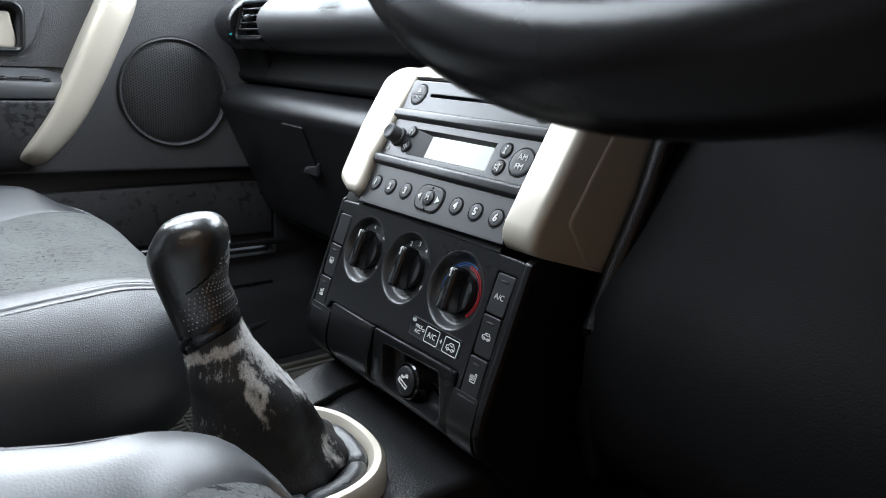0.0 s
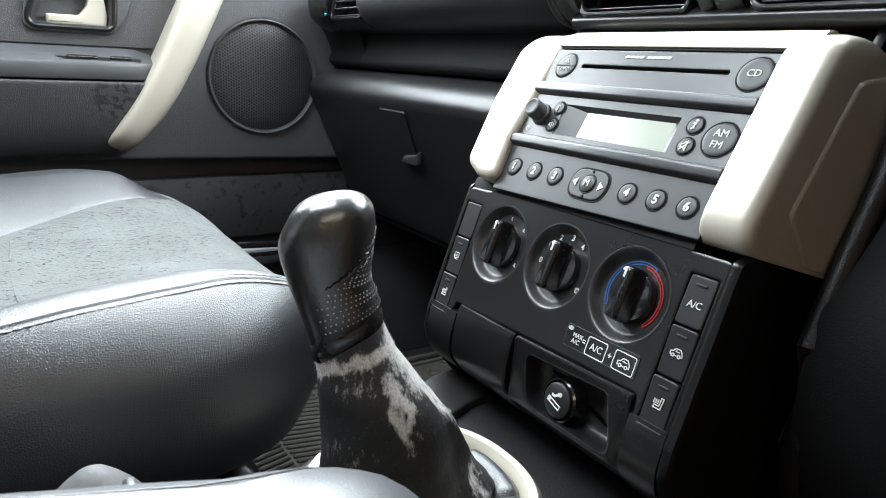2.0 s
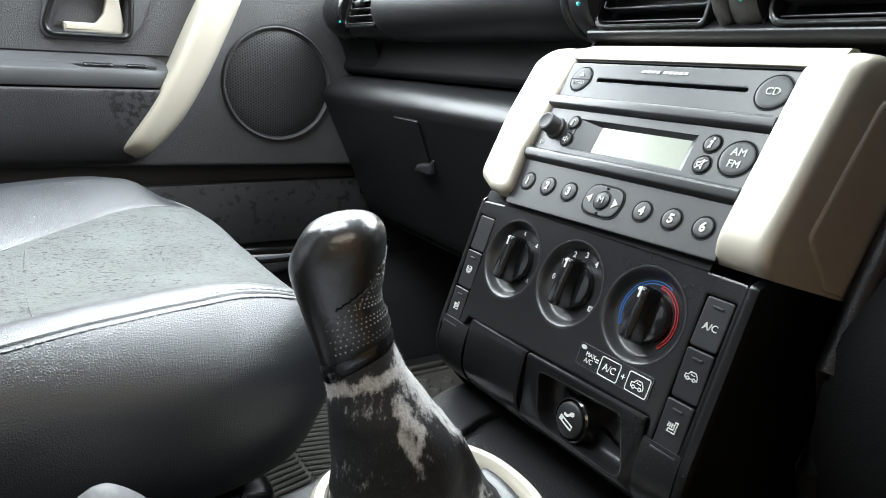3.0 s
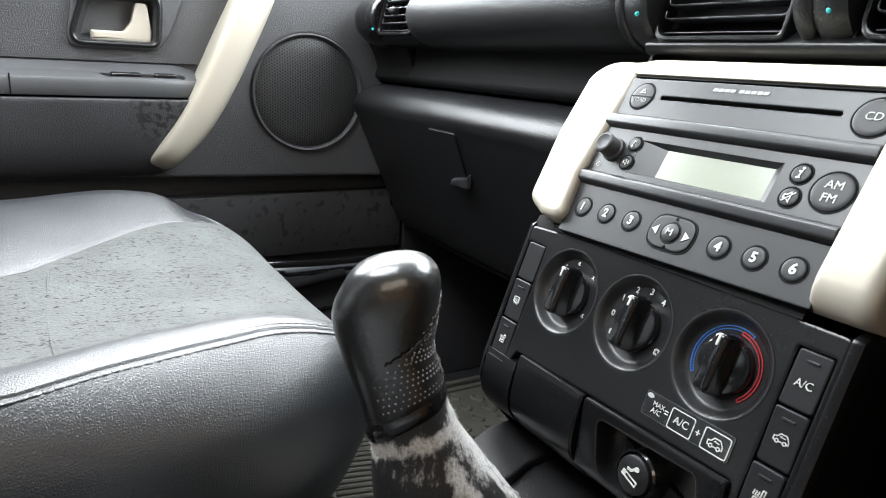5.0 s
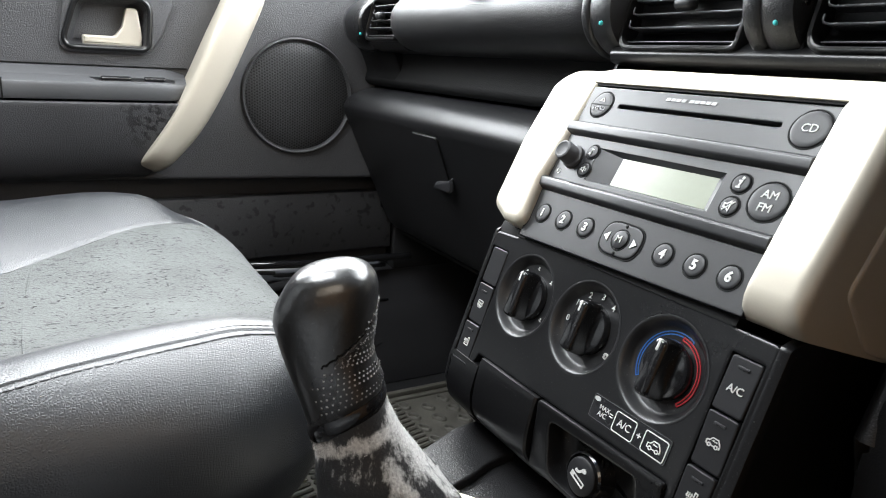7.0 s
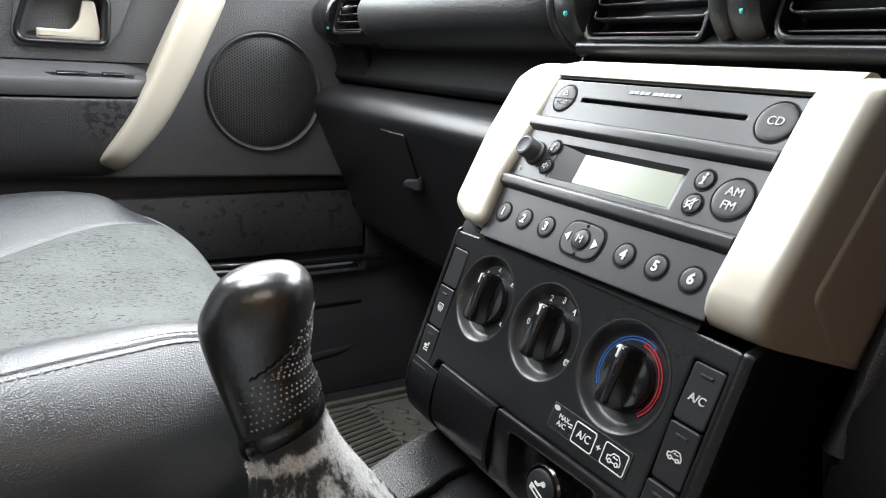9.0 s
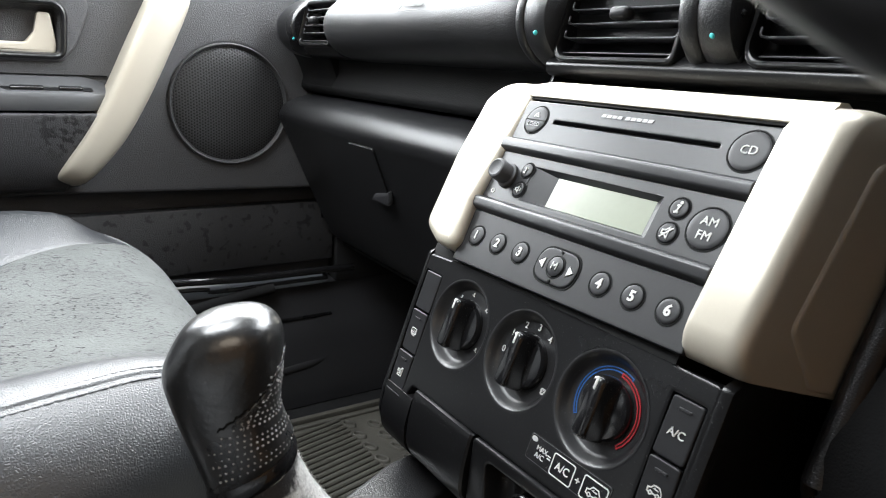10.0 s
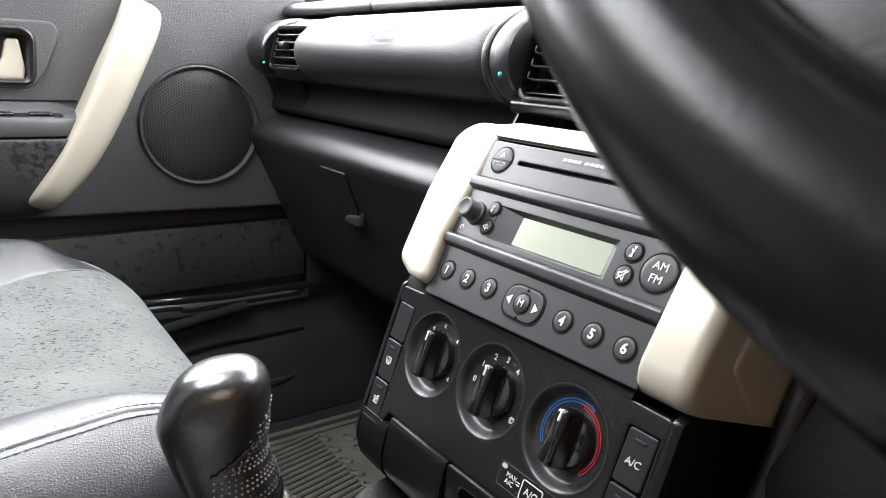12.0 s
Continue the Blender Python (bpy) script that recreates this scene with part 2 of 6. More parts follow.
def perforated():
    """Fine round holes in a staggered net."""
    m = material("speaker_mesh_metal", (0.034, 0.034, 0.036), 0.50, vary=0.15, spec=0.4)
    nt = m.node_tree
    n, l = nt.nodes, nt.links
    tc = n.new("ShaderNodeTexCoord")
    sep = n.new("ShaderNodeSeparateXYZ")
    l.new(tc.outputs["Object"], sep.inputs[0])
    pitch = 0.0037

    def wave(a, b):
        s = n.new("ShaderNodeMath")
        s.operation = "MULTIPLY_ADD"
        s.inputs[1].default_value = a
        l.new(sep.outputs["X"], s.inputs[0])
        u = n.new("ShaderNodeMath")
        u.operation, u.inputs[1].default_value = "MULTIPLY", b
        l.new(sep.outputs["Y"], u.inputs[0]), l.new(u.outputs[0], s.inputs[2])
        c = n.new("ShaderNodeMath")
        c.operation = "COSINE"
        l.new(s.outputs[0], c.inputs[0])
        return c.outputs[0]

    k = 2 * math.pi / pitch
    total = None
    for ang in (0, 60, 120):
        o = wave(k * math.cos(radians(ang)), k * math.sin(radians(ang)))
        if total is None:
            total = o
        else:
            a = n.new("ShaderNodeMath")
            l.new(total, a.inputs[0]), l.new(o, a.inputs[1])
            total = a.outputs[0]
    r = n.new("ShaderNodeMapRange")
    r.inputs["From Min"].default_value, r.inputs["From Max"].default_value = 0.0, 0.8
    l.new(total, r.inputs["Value"])
    mix = n.new("ShaderNodeMix")
    mix.data_type = "RGBA"
    mix.inputs["B"].default_value = (0.002, 0.002, 0.002, 1)
    old = bsdf(m).inputs["Base Color"].links[0].from_socket
    l.new(r.outputs[0], mix.inputs["Factor"]), l.new(old, mix.inputs["A"])
    l.new(mix.outputs["Result"], bsdf(m).inputs["Base Color"])
    inv = n.new("ShaderNodeMath")
    inv.operation, inv.inputs[0].default_value = "SUBTRACT", 1.0
    l.new(r.outputs[0], inv.inputs[1])
    bump = n.new("ShaderNodeBump")
    bump.inputs["Strength"].default_value, bump.inputs["Distance"].default_value = 0.7, 0.0006
    l.new(inv.outputs[0], bump.inputs["Height"]), l.new(bump.outputs[0], bsdf(m).inputs["Normal"])
    return m


def tinted_glass():
    m = bpy.data.materials.new("tinted_windscreen_glass")
    m.use_nodes = True
    b = m.node_tree.nodes["Principled BSDF"]
    b.inputs["Base Color"].default_value = (0.62, 0.68, 0.65, 1)
    b.inputs["Roughness"].default_value, b.inputs["Transmission Weight"].default_value, b.inputs["IOR"].default_value = 0.0, 1.0, 1.48
    return m


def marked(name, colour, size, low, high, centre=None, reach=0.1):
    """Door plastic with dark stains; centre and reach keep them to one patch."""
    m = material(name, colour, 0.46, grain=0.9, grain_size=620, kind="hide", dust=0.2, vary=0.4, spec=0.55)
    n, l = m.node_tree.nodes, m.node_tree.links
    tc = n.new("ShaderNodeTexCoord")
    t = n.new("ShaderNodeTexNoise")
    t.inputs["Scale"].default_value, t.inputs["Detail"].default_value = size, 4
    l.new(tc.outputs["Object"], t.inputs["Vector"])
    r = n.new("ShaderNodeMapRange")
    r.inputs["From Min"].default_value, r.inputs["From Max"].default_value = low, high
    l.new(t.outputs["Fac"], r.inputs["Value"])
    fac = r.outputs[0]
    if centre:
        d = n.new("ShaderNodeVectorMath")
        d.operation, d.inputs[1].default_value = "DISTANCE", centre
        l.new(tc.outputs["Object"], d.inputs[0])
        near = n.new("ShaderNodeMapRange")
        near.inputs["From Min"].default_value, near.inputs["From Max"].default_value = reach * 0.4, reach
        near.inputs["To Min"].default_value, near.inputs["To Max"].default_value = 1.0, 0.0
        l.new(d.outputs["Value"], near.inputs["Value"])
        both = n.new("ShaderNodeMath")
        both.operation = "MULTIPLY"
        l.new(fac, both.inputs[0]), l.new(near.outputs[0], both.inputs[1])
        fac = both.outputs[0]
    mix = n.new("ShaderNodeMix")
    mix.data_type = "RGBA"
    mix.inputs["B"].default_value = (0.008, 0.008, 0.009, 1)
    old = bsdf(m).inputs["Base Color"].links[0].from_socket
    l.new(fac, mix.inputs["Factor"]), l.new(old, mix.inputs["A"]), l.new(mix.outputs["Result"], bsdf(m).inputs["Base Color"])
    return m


SPECKLED = marked("speckled_door_plastic", (0.034, 0.034, 0.036), 75.0, 0.60, 0.66)
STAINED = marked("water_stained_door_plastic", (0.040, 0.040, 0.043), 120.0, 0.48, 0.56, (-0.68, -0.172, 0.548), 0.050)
GLASS = tinted_glass()
SUEDE, GAITER, MESH = suede(), scuffed(), perforated()


# ---- mesh tools ----
def part(name, bm, mat, parent, label="", m=None, sharp=38):
    me = bpy.data.meshes.new(name)
    bmesh.ops.recalc_face_normals(bm, faces=bm.faces)
    bm.to_mesh(me)
    bm.free()
    me.shade_smooth()
    me.set_sharp_from_angle(angle=radians(sharp))
    me.materials.append(mat)
    ob = new(name, me)
    if parent:
        ob.parent = parent
    if m is not None:
        ob.matrix_basis = m
    return tagged(ob, label)


def thing(name, m, label, category, group="", kind=""):
    ob = new(name)
    ob.empty_display_size = 0.02
    ob.matrix_basis = m
    return tagged(ob, label, category, group, kind)


def leaning(x, y, z, lean):
    """A frame on a panel that leans back by that many degrees: x across, y up the panel, z out of it."""
    a = radians(lean)
    s, c = math.sin(a), math.cos(a)
    return Matrix(((1, 0, 0, x), (0, s, -c, y), (0, c, s, z), (0, 0, 0, 1)))


def box(x0, y0, z0, x1, y1, z1, b=0.0, seg=2):
    bm = bmesh.new()
    bmesh.ops.create_cube(bm, size=1)
    for v in bm.verts:
        v.co = Vector(((x0 + x1) / 2 + v.co.x * (x1 - x0), (y0 + y1) / 2 + v.co.y * (y1 - y0), (z0 + z1) / 2 + v.co.z * (z1 - z0)))
    if b:
        bmesh.ops.bevel(bm, geom=bm.edges[:], offset=b, segments=seg, profile=0.5, affect="EDGES")
    return bm


def join(*bms):
    out = bms[0]
    for b in bms[1:]:
        me = bpy.data.meshes.new("joined")
        b.to_mesh(me)
        b.free()
        out.from_mesh(me)
        bpy.data.meshes.remove(me)
    return out


def moved(bm, m):
    bmesh.ops.transform(bm, matrix=m, verts=bm.verts)
    return bm


def rounded(pts, r, n=4):
    """The polygon with its corners rounded; r is one radius or one for each corner."""
    out = []
    for i, p in enumerate(pts):
        p = Vector(p)
        a, b = Vector(pts[i - 1]) - p, Vector(pts[(i + 1) % len(pts)]) - p
        rad = r[i] if isinstance(r, (list, tuple)) else r
        if rad <= 0:
            out.append(p)
            continue
        half = a.angle(b) / 2
        d = min(rad / math.tan(half), a.length * 0.49, b.length * 0.49)
        p0, p1 = p + a.normalized() * d, p + b.normalized() * d
        for k in range(n + 1):
            t = k / n
            out.append((1 - t) ** 2 * p0 + 2 * t * (1 - t) * p + t * t * p1)
    return out


def rect(x0, y0, x1, y1, r=0.0, n=4):
    pts = [(x0, y0), (x1, y0), (x1, y1), (x0, y1)]
    return rounded(pts, r, n) if r else [Vector(p) for p in pts]


def circle(x, y, rx, ry=None, n=40):
    ry = ry or rx
    return [Vector((x + rx * math.cos(2 * math.pi * i / n), y + ry * math.sin(2 * math.pi * i / n))) for i in range(n)]


def inset(pts, d):
    out = []
    for i, p in enumerate(pts):
        p = Vector(p)
        a, b = (p - Vector(pts[i - 1])), (Vector(pts[(i + 1) % len(pts)]) - p)
        if a.length < 1e-9:
            a = b
        if b.length < 1e-9:
            b = a
        a, b = a.normalized(), b.normalized()
        na, nb = Vector((-a.y, a.x)), Vector((-b.y, b.x))
        q = na + nb
        q = q / max(q.length_squared / 2, 0.5)
        out.append(p + q * d)
    return out


def plate(outline, holes=(), z0=-0.003, z1=0.0, ch=0.0006, back=False):
    """A plate with openings that go through it and softened edges. Outlines run anticlockwise."""
    bm = bmesh.new()

    def loop(pts, z):
        vs = [bm.verts.new((p[0], p[1], z)) for p in pts]
        return vs

    def edges(vs):
        return [bm.edges.get((vs[i - 1], vs[i])) or bm.edges.new((vs[i - 1], vs[i])) for i in range(len(vs))]

    def wall(a, b):
        for i in range(len(a)):
            bm.faces.new((a[i - 1], a[i], b[i], b[i - 1]))

    top, bottom = [], []
    for k, pts in enumerate([outline, *holes]):
        sign = 1 if k == 0 else -1
        s_ = loop(inset(pts, sign * (ch * 1.35 + 0.00015)), z1)
        t = loop(inset(pts, sign * ch), z1)
        tm = loop(inset(pts, sign * ch * 0.3), z1 - ch * 0.3)
        m_ = loop(pts, z1 - ch)
        b_ = loop(pts, z0)
        top += edges(s_)
        wall(s_, t), wall(t, tm), wall(tm, m_), wall(m_, b_)
        bottom += edges(b_)
    bmesh.ops.triangle_fill(bm, use_beauty=True, use_dissolve=False, edges=top, normal=(0, 0, 1))
    if back:
        bmesh.ops.triangle_fill(bm, use_beauty=True, use_dissolve=False, edges=bottom, normal=(0, 0, -1))
    return bm


def lathe(profile, n=36, sx=1.0, sy=1.0, cx=0.0, cy=0.0):
    bm = bmesh.new()
    rings = []
    for r, z in profile:
        if r < 1e-7:
            rings.append([bm.verts.new((cx, cy, z))])
        else:
            rings.append([bm.verts.new((cx + sx * r * math.cos(2 * math.pi * i / n), cy + sy * r * math.sin(2 * math.pi * i / n), z)) for i in range(n)])
    for a, b in zip(rings, rings[1:]):
        for i in range(n):
            j = (i + 1) % n
            if len(a) == 1 and len(b) == 1:
                continue
            if len(a) == 1:
                bm.faces.new((a[0], b[i], b[j]))
            elif len(b) == 1:
                bm.faces.new((a[i], a[j], b[0]))
            else:
                bm.faces.new((a[i], a[j], b[j], b[i]))
    return bm


def loft(rings, cap=True, closed=True):
    bm = bmesh.new()
    vs = [[bm.verts.new(p) for p in ring] for ring in rings]
    n = len(vs[0])
    for a, b in zip(vs, vs[1:]):
        for i in range(n if closed else n - 1):
            j = (i + 1) % n
            bm.faces.new((a[i], a[j], b[j], b[i]))
    if cap:
        bm.faces.new(vs[0]), bm.faces.new(vs[-1][::-1])
    return bm


def spline(pts, n=6, closed=False):
    """A smooth line through the points."""
    P = [Vector(p) for p in pts]
    out = []
    m = len(P)
    for i in range(m if closed else m - 1):
        p0 = P[i - 1] if closed or i else P[0]
        p1, p2 = P[i], P[(i + 1) % m]
        p3 = P[(i + 2) % m] if closed or i + 2 < m else P[-1]
        for k in range(n):
            t = k / n
            out.append(0.5 * ((2 * p1) + (p2 - p0) * t + (2 * p0 - 5 * p1 + 4 * p2 - p3) * t * t + (3 * p1 - p0 - 3 * p2 + p3) * t ** 3))
    if not closed:
        out.append(P[-1])
    return out


def sweep(front, back, xs, smooth=5, shape=None):
    """A solid bar along x: a smooth front line of (y, z) closed by the corners of its back. shape(x) gives a shift and a swelling."""
    line = spline(front, smooth) + [Vector(p) for p in back]
    mid = sum(line, Vector((0, 0))) / len(line)
    rings = []
    for x in xs:
        dy, dz, s = shape(x) if shape else (0, 0, 1)
        rings.append([(x, mid.x + (p.x - mid.x) * s + dy, mid.y + (p.y - mid.y) * s + dz) for p in line])
    return loft(rings)


def tube(path, r, n=10, rx=None):
    """A round bar along a line of points; r is a radius or one for each point."""
    P = [Vector(p) for p in path]
    rings = []
    up = Vector((0, 0, 1))
    for i, p in enumerate(P):
        d = (P[min(i + 1, len(P) - 1)] - P[max(i - 1, 0)]).normalized()
        a = d.cross(up)
        if a.length < 1e-4:
            a = d.cross(Vector((1, 0, 0)))
        a.normalize()
        b = a.cross(d)
        rad = r[i] if isinstance(r, (list, tuple)) else r
        rings.append([p + a * rad * math.cos(2 * math.pi * k / n) + b * (rx or rad) * math.sin(2 * math.pi * k / n) for k in range(n)])
    return loft(rings)


def strokes(lines, width, z0=-0.0002, z1=0.0004):
    """Flat printed lines: each a list of (x, y)."""
    bm = bmesh.new()
    for pts in lines:
        P = [Vector((p[0], p[1])) for p in pts]
        shut = len(P) > 2 and (P[0] - P[-1]).length < 1e-7
        L, R = [], []
        for i, p in enumerate(P):
            a = P[i - 1] if i else (P[-2] if shut else None)
            c = P[i + 1] if i < len(P) - 1 else (P[1] if shut else None)
            d1 = (p - a).normalized() if a is not None else (c - p).normalized()
            d2 = (c - p).normalized() if c is not None else d1
            q = Vector((-d1.y, d1.x)) + Vector((-d2.y, d2.x))
            q = q / max(q.length_squared / 2, 0.4) * width / 2
            L.append(p + q), R.append(p - q)
        lv = [bm.verts.new((*p, z1)) for p in L]
        rv = [bm.verts.new((*p, z1)) for p in R]
        for i in range(len(P) - 1):
            bm.faces.new((rv[i], rv[i + 1], lv[i + 1], lv[i]))
    ext = bmesh.ops.extrude_face_region(bm, geom=bm.faces[:])
    for v in ext["geom"]:
        if isinstance(v, bmesh.types.BMVert):
            v.co.z = z0
    return bm


def arc(x, y, r, a0, a1, n=24):
    return [(x + r * math.cos(radians(a0 + (a1 - a0) * i / n)), y + r * math.sin(radians(a0 + (a1 - a0) * i / n))) for i in range(n + 1)]


def words(text, size, x, y, z=0.0, bold=0.0, depth=0.00025):
    """Lettering centred on (x, y) as a mesh."""
    cu = bpy.data.curves.new("lettering", "FONT")
    cu.body, cu.size, cu.align_x, cu.align_y = text, size, "CENTER", "CENTER"
    cu.extrude, cu.offset, cu.resolution_u = depth, bold, 3
    ob = bpy.data.objects.new("lettering", cu)
    scene.collection.objects.link(ob)
    dg = bpy.context.evaluated_depsgraph_get()
    me = bpy.data.meshes.new_from_object(ob.evaluated_get(dg))
    bpy.data.objects.remove(ob)
    bm = bmesh.new()
    bm.from_mesh(me)
    bpy.data.meshes.remove(me)
    bmesh.ops.translate(bm, vec=(x, y, z), verts=bm.verts)
    return bm


def ease(a):
    a = max(0.0, min(1.0, a))
    return a * a * (3 - 2 * a)


def both_edges(p, z0, z1, ch, steps=4, low=None):
    """A solid of the outline p from z0 to z1 whose edges are rounded at both ends."""
    rings = []
    c0 = ch if low is None else low
    for k in range(steps + 1):
        a = math.pi / 2 * k / steps
        rings.append([(q[0], q[1], z0 + c0 * (1 - math.cos(a))) for q in inset(p, c0 * (1 - math.sin(a)))])
    for k in range(steps, -1, -1):
        a = math.pi / 2 * k / steps
        rings.append([(q[0], q[1], z1 - ch * (1 - math.cos(a))) for q in inset(p, ch * (1 - math.sin(a)))])
    rings.append([(q[0], q[1], z1) for q in inset(p, ch * 1.2 + 0.00015)])
    bm = loft(rings, cap=False)
    bm.verts.ensure_lookup_table()
    n = len(p)
    for first, normal in ((0, (0, 0, -1)), (len(rings) * n - n, (0, 0, 1))):
        vs = [bm.verts[first + k] for k in range(n)]
        bmesh.ops.triangle_fill(bm, use_beauty=True, use_dissolve=False, edges=[bm.edges.get((vs[k - 1], vs[k])) for k in range(n)], normal=normal)
        bm.verts.ensure_lookup_table()
    return bm


I4 = Matrix.Identity(4)


# ---- the shell of the cabin ----
def slab(name, x0, y0, z0, x1, y1, z1, mat, label, b=0.004):
    return tagged(part(name, box(x0, y0, z0, x1, y1, z1, b), mat, None, label), kind="structure")


slab("floor", -0.80, -1.60, 0.00, 0.80, 0.75, 0.088, CARPET, "black carpeted car floor")
slab("wall_firewall", -0.80, 0.52, 0.06, 0.80, 0.58, 0.80, CARPET, "dark carpeted bulkhead behind the dashboard")
slab("wall_kick_panel", -0.80, 0.215, 0.06, -0.735, 0.53, 0.80, CARPET, "black footwell side panel")
slab("wall_rear", -0.80, -1.62, 0.06, 0.80, -1.56, 1.30, KNEE, "plain dark rear of the cabin")
# an unseen wall whose brown throws warm light on the bezel's flank
tagged(part("wall_driver_side", moved(plate(rect(-1.60, 0.06, 0.75, 1.30), (rect(-0.95, 0.88, -0.29, 1.20, 0.04),), 0.74, 0.80, 0.002, True), Matrix(((0, 0, 1, 0), (1, 0, 0, 0), (0, 1, 0, 0), (0, 0, 0, 1)))), TAN, None, "unseen driver's side of the cabin with a window opening, brown to bounce warm light"), kind="structure")
slab("trim_door_pillar", -0.80, -0.80, 0.78, -0.750, -0.445, 1.30, DOOR, "dark door pillar trim")
slab("wall_rear_side", -0.80, -1.60, 0.06, -0.755, -0.78, 1.30, DOOR, "plain dark side behind the door")
tagged(part("ceiling", moved(plate(rect(-0.80, -1.60, 0.80, 0.02), (rect(-0.55, -0.72, 0.15, -0.18, 0.05),), 1.26, 1.31, 0.002, True), I4), ROOF, None, "pale grey fabric headlining with a sunroof opening"), kind="structure")
for sx in (-1, 1):
    tagged(part("trim_windscreen_pillar", tube([(sx * 0.72, 0.72, 0.80), (sx * 0.70, 0.40, 1.03), (sx * 0.66, 0.0, 1.27)], 0.03), ROOF, None, "pale grey windscreen pillar trim"), kind="structure")

# unseen pane added with a tint to hold back sky light from the console
tagged(part("window_windscreen", loft([[(-0.70, y, z + dz), (0.70, y, z + dz), (0.70, y, z + dz + 0.004), (-0.70, y, z + dz + 0.004)] for y, z, dz in ((0.745, 0.822, 0.0), (0.40, 1.045, 0.0), (0.02, 1.262, 0.0))]), GLASS, None, "unseen windscreen glass, tinted to hold back sky light"), kind="structure")

# ---- dashboard ----
dash = thing("dashboard", I4, "black grained plastic car dashboard with a rolled airbag cover", "dashboard")
XS_PAD = [-0.530, -0.527, -0.520, -0.505] + [-0.48 + 0.04 * i for i in range(8)] + [-0.165, -0.157, -0.153]


def pad_shape(x):
    e = min(x + 0.530, -0.153 - x)
    return (0, 0, 1 - 0.10 * max(0, 1 - e / 0.014) ** 2)


PAD_FRONT = [(0.178, 0.7335), (0.155, 0.733), (0.130, 0.726), (0.109, 0.712), (0.0985, 0.696), (0.099, 0.678), (0.108, 0.663), (0.126, 0.652), (0.160, 0.647)]
pad = part("airbag_cover", sweep(PAD_FRONT, [(0.21, 0.655), (0.21, 0.728)], XS_PAD, shape=pad_shape), PAD, dash, "rolled airbag cover with leather grain")
AIR = leaning(-0.314, 0.1005, 0.7035, 33)
part("airbag_mark", join(words("AIRBAG", 0.0105, 0, 0, 0.0006), strokes([[(-0.0245, -0.007), (-0.0205, 0.0075), (0.022, 0.0075)], [(-0.0245, -0.007), (0.014, -0.007)]], 0.0008, 0, 0.0007)), PAD, pad, "embossed mark", m=AIR)

TOP_FRONT = [(0.190, 0.7365), (0.171, 0.7385), (0.1665, 0.7440), (0.1690, 0.7515), (0.180, 0.7575), (0.21, 0.7620), (0.30, 0.770), (0.50, 0.793), (0.74, 0.815)]
for x0, x1 in ((-0.72, -0.4585), (-0.4565, 0.14)):
    part("dash_top", sweep(TOP_FRONT, [(0.74, 0.70), (0.20, 0.70)], [x0, x0 + 0.002, x1 - 0.002, x1], shape=lambda x, a=x0, b=x1: (0, 0, 1) if a < x < b else (0, 0, 0.99)), DASH, dash)
part("dash_core", box(-0.73, 0.185, 0.40, 0.73, 0.50, 0.735), HOLE, dash)

MID_FRONT = [(0.200, 0.660), (0.152, 0.6560), (0.1555, 0.6460), (0.1555, 0.6350), (0.1530, 0.6250), (0.1500, 0.6160), (0.1485, 0.6090), (0.1520, 0.6030), (0.163, 0.5990), (0.200, 0.597)]
# ledge and dash end take the darker black: the roll's shade is painted in
part("parcel_ledge", sweep(MID_FRONT, [(0.24, 0.60), (0.24, 0.66)], [-0.722, -0.5, -0.3, -0.11]), KNEE, dash, "smooth recessed ledge blackened for the shade under the roll")
part("dash_end", sweep([(0.178, 0.7330), (0.150, 0.7305), (0.136, 0.7220), (0.126, 0.7050), (0.123, 0.6850), (0.128, 0.6640), (0.140, 0.6440), (0.1480, 0.6240), (0.1500, 0.6080), (0.165, 0.5985)], [(0.21, 0.60), (0.21, 0.728)], [-0.7215, -0.715, -0.66, -0.612, -0.604], shape=lambda x: (0.004, 0, 0.97) if x in (-0.7215, -0.604) else (0, 0, 1)), KNEE, dash, "end of the dashboard below the outer vent, darkened for shade")

GLOVE_FRONT = [(0.20, 0.598), (0.165, 0.5965), (0.140, 0.592), (0.121, 0.583), (0.111, 0.570), (0.1115, 0.559), (0.118, 0.545), (0.134, 0.510), (0.151, 0.473), (0.166, 0.440), (0.182, 0.405), (0.196, 0.378), (0.21, 0.366), (0.25, 0.36)]
lid = part("glovebox_lid", sweep(GLOVE_FRONT, [(0.27, 0.37), (0.27, 0.59)], [-0.716, -0.710, -0.68, -0.5, -0.3, -0.142, -0.136], shape=lambda x: (0.0, 0.0, 0.985) if x in (-0.716, -0.136) else (0, 0, 1)), DASH, dash, "grained glovebox lid with a rolled upper edge")
LT = leaning(-0.452, 0.1300, 0.5185, -25.0)
latch_line = rounded([(-0.039, -0.038), (0.028, -0.038), (0.036, 0.0375), (-0.029, 0.0375)], [0.014, 0.012, 0.004, 0.003], 5)
part("latch_gap", plate(latch_line, (), -0.004, 0.0012, 0.0006), HOLE, lid, m=LT)
latch = part("latch", plate(inset(latch_line, 0.0006), (), -0.004, 0.0020, 0.0009), DASH, lid, "flush latch flap", m=LT)
scoop_line = rounded([(-0.012, -0.0375), (0.0275, -0.0375), (0.0310, -0.0155), (0.0215, -0.0215), (0.0040, -0.0255), (-0.0060, -0.0290)], [0.008, 0.010, 0.004, 0.006, 0.008, 0.004], 6)
scoop_line = [Vector((p.x * 1.25 + 0.002, p.y)) for p in scoop_line]
scoop_bm = both_edges(scoop_line, 0.0004, 0.0052, 0.0042, 6, 0.001)
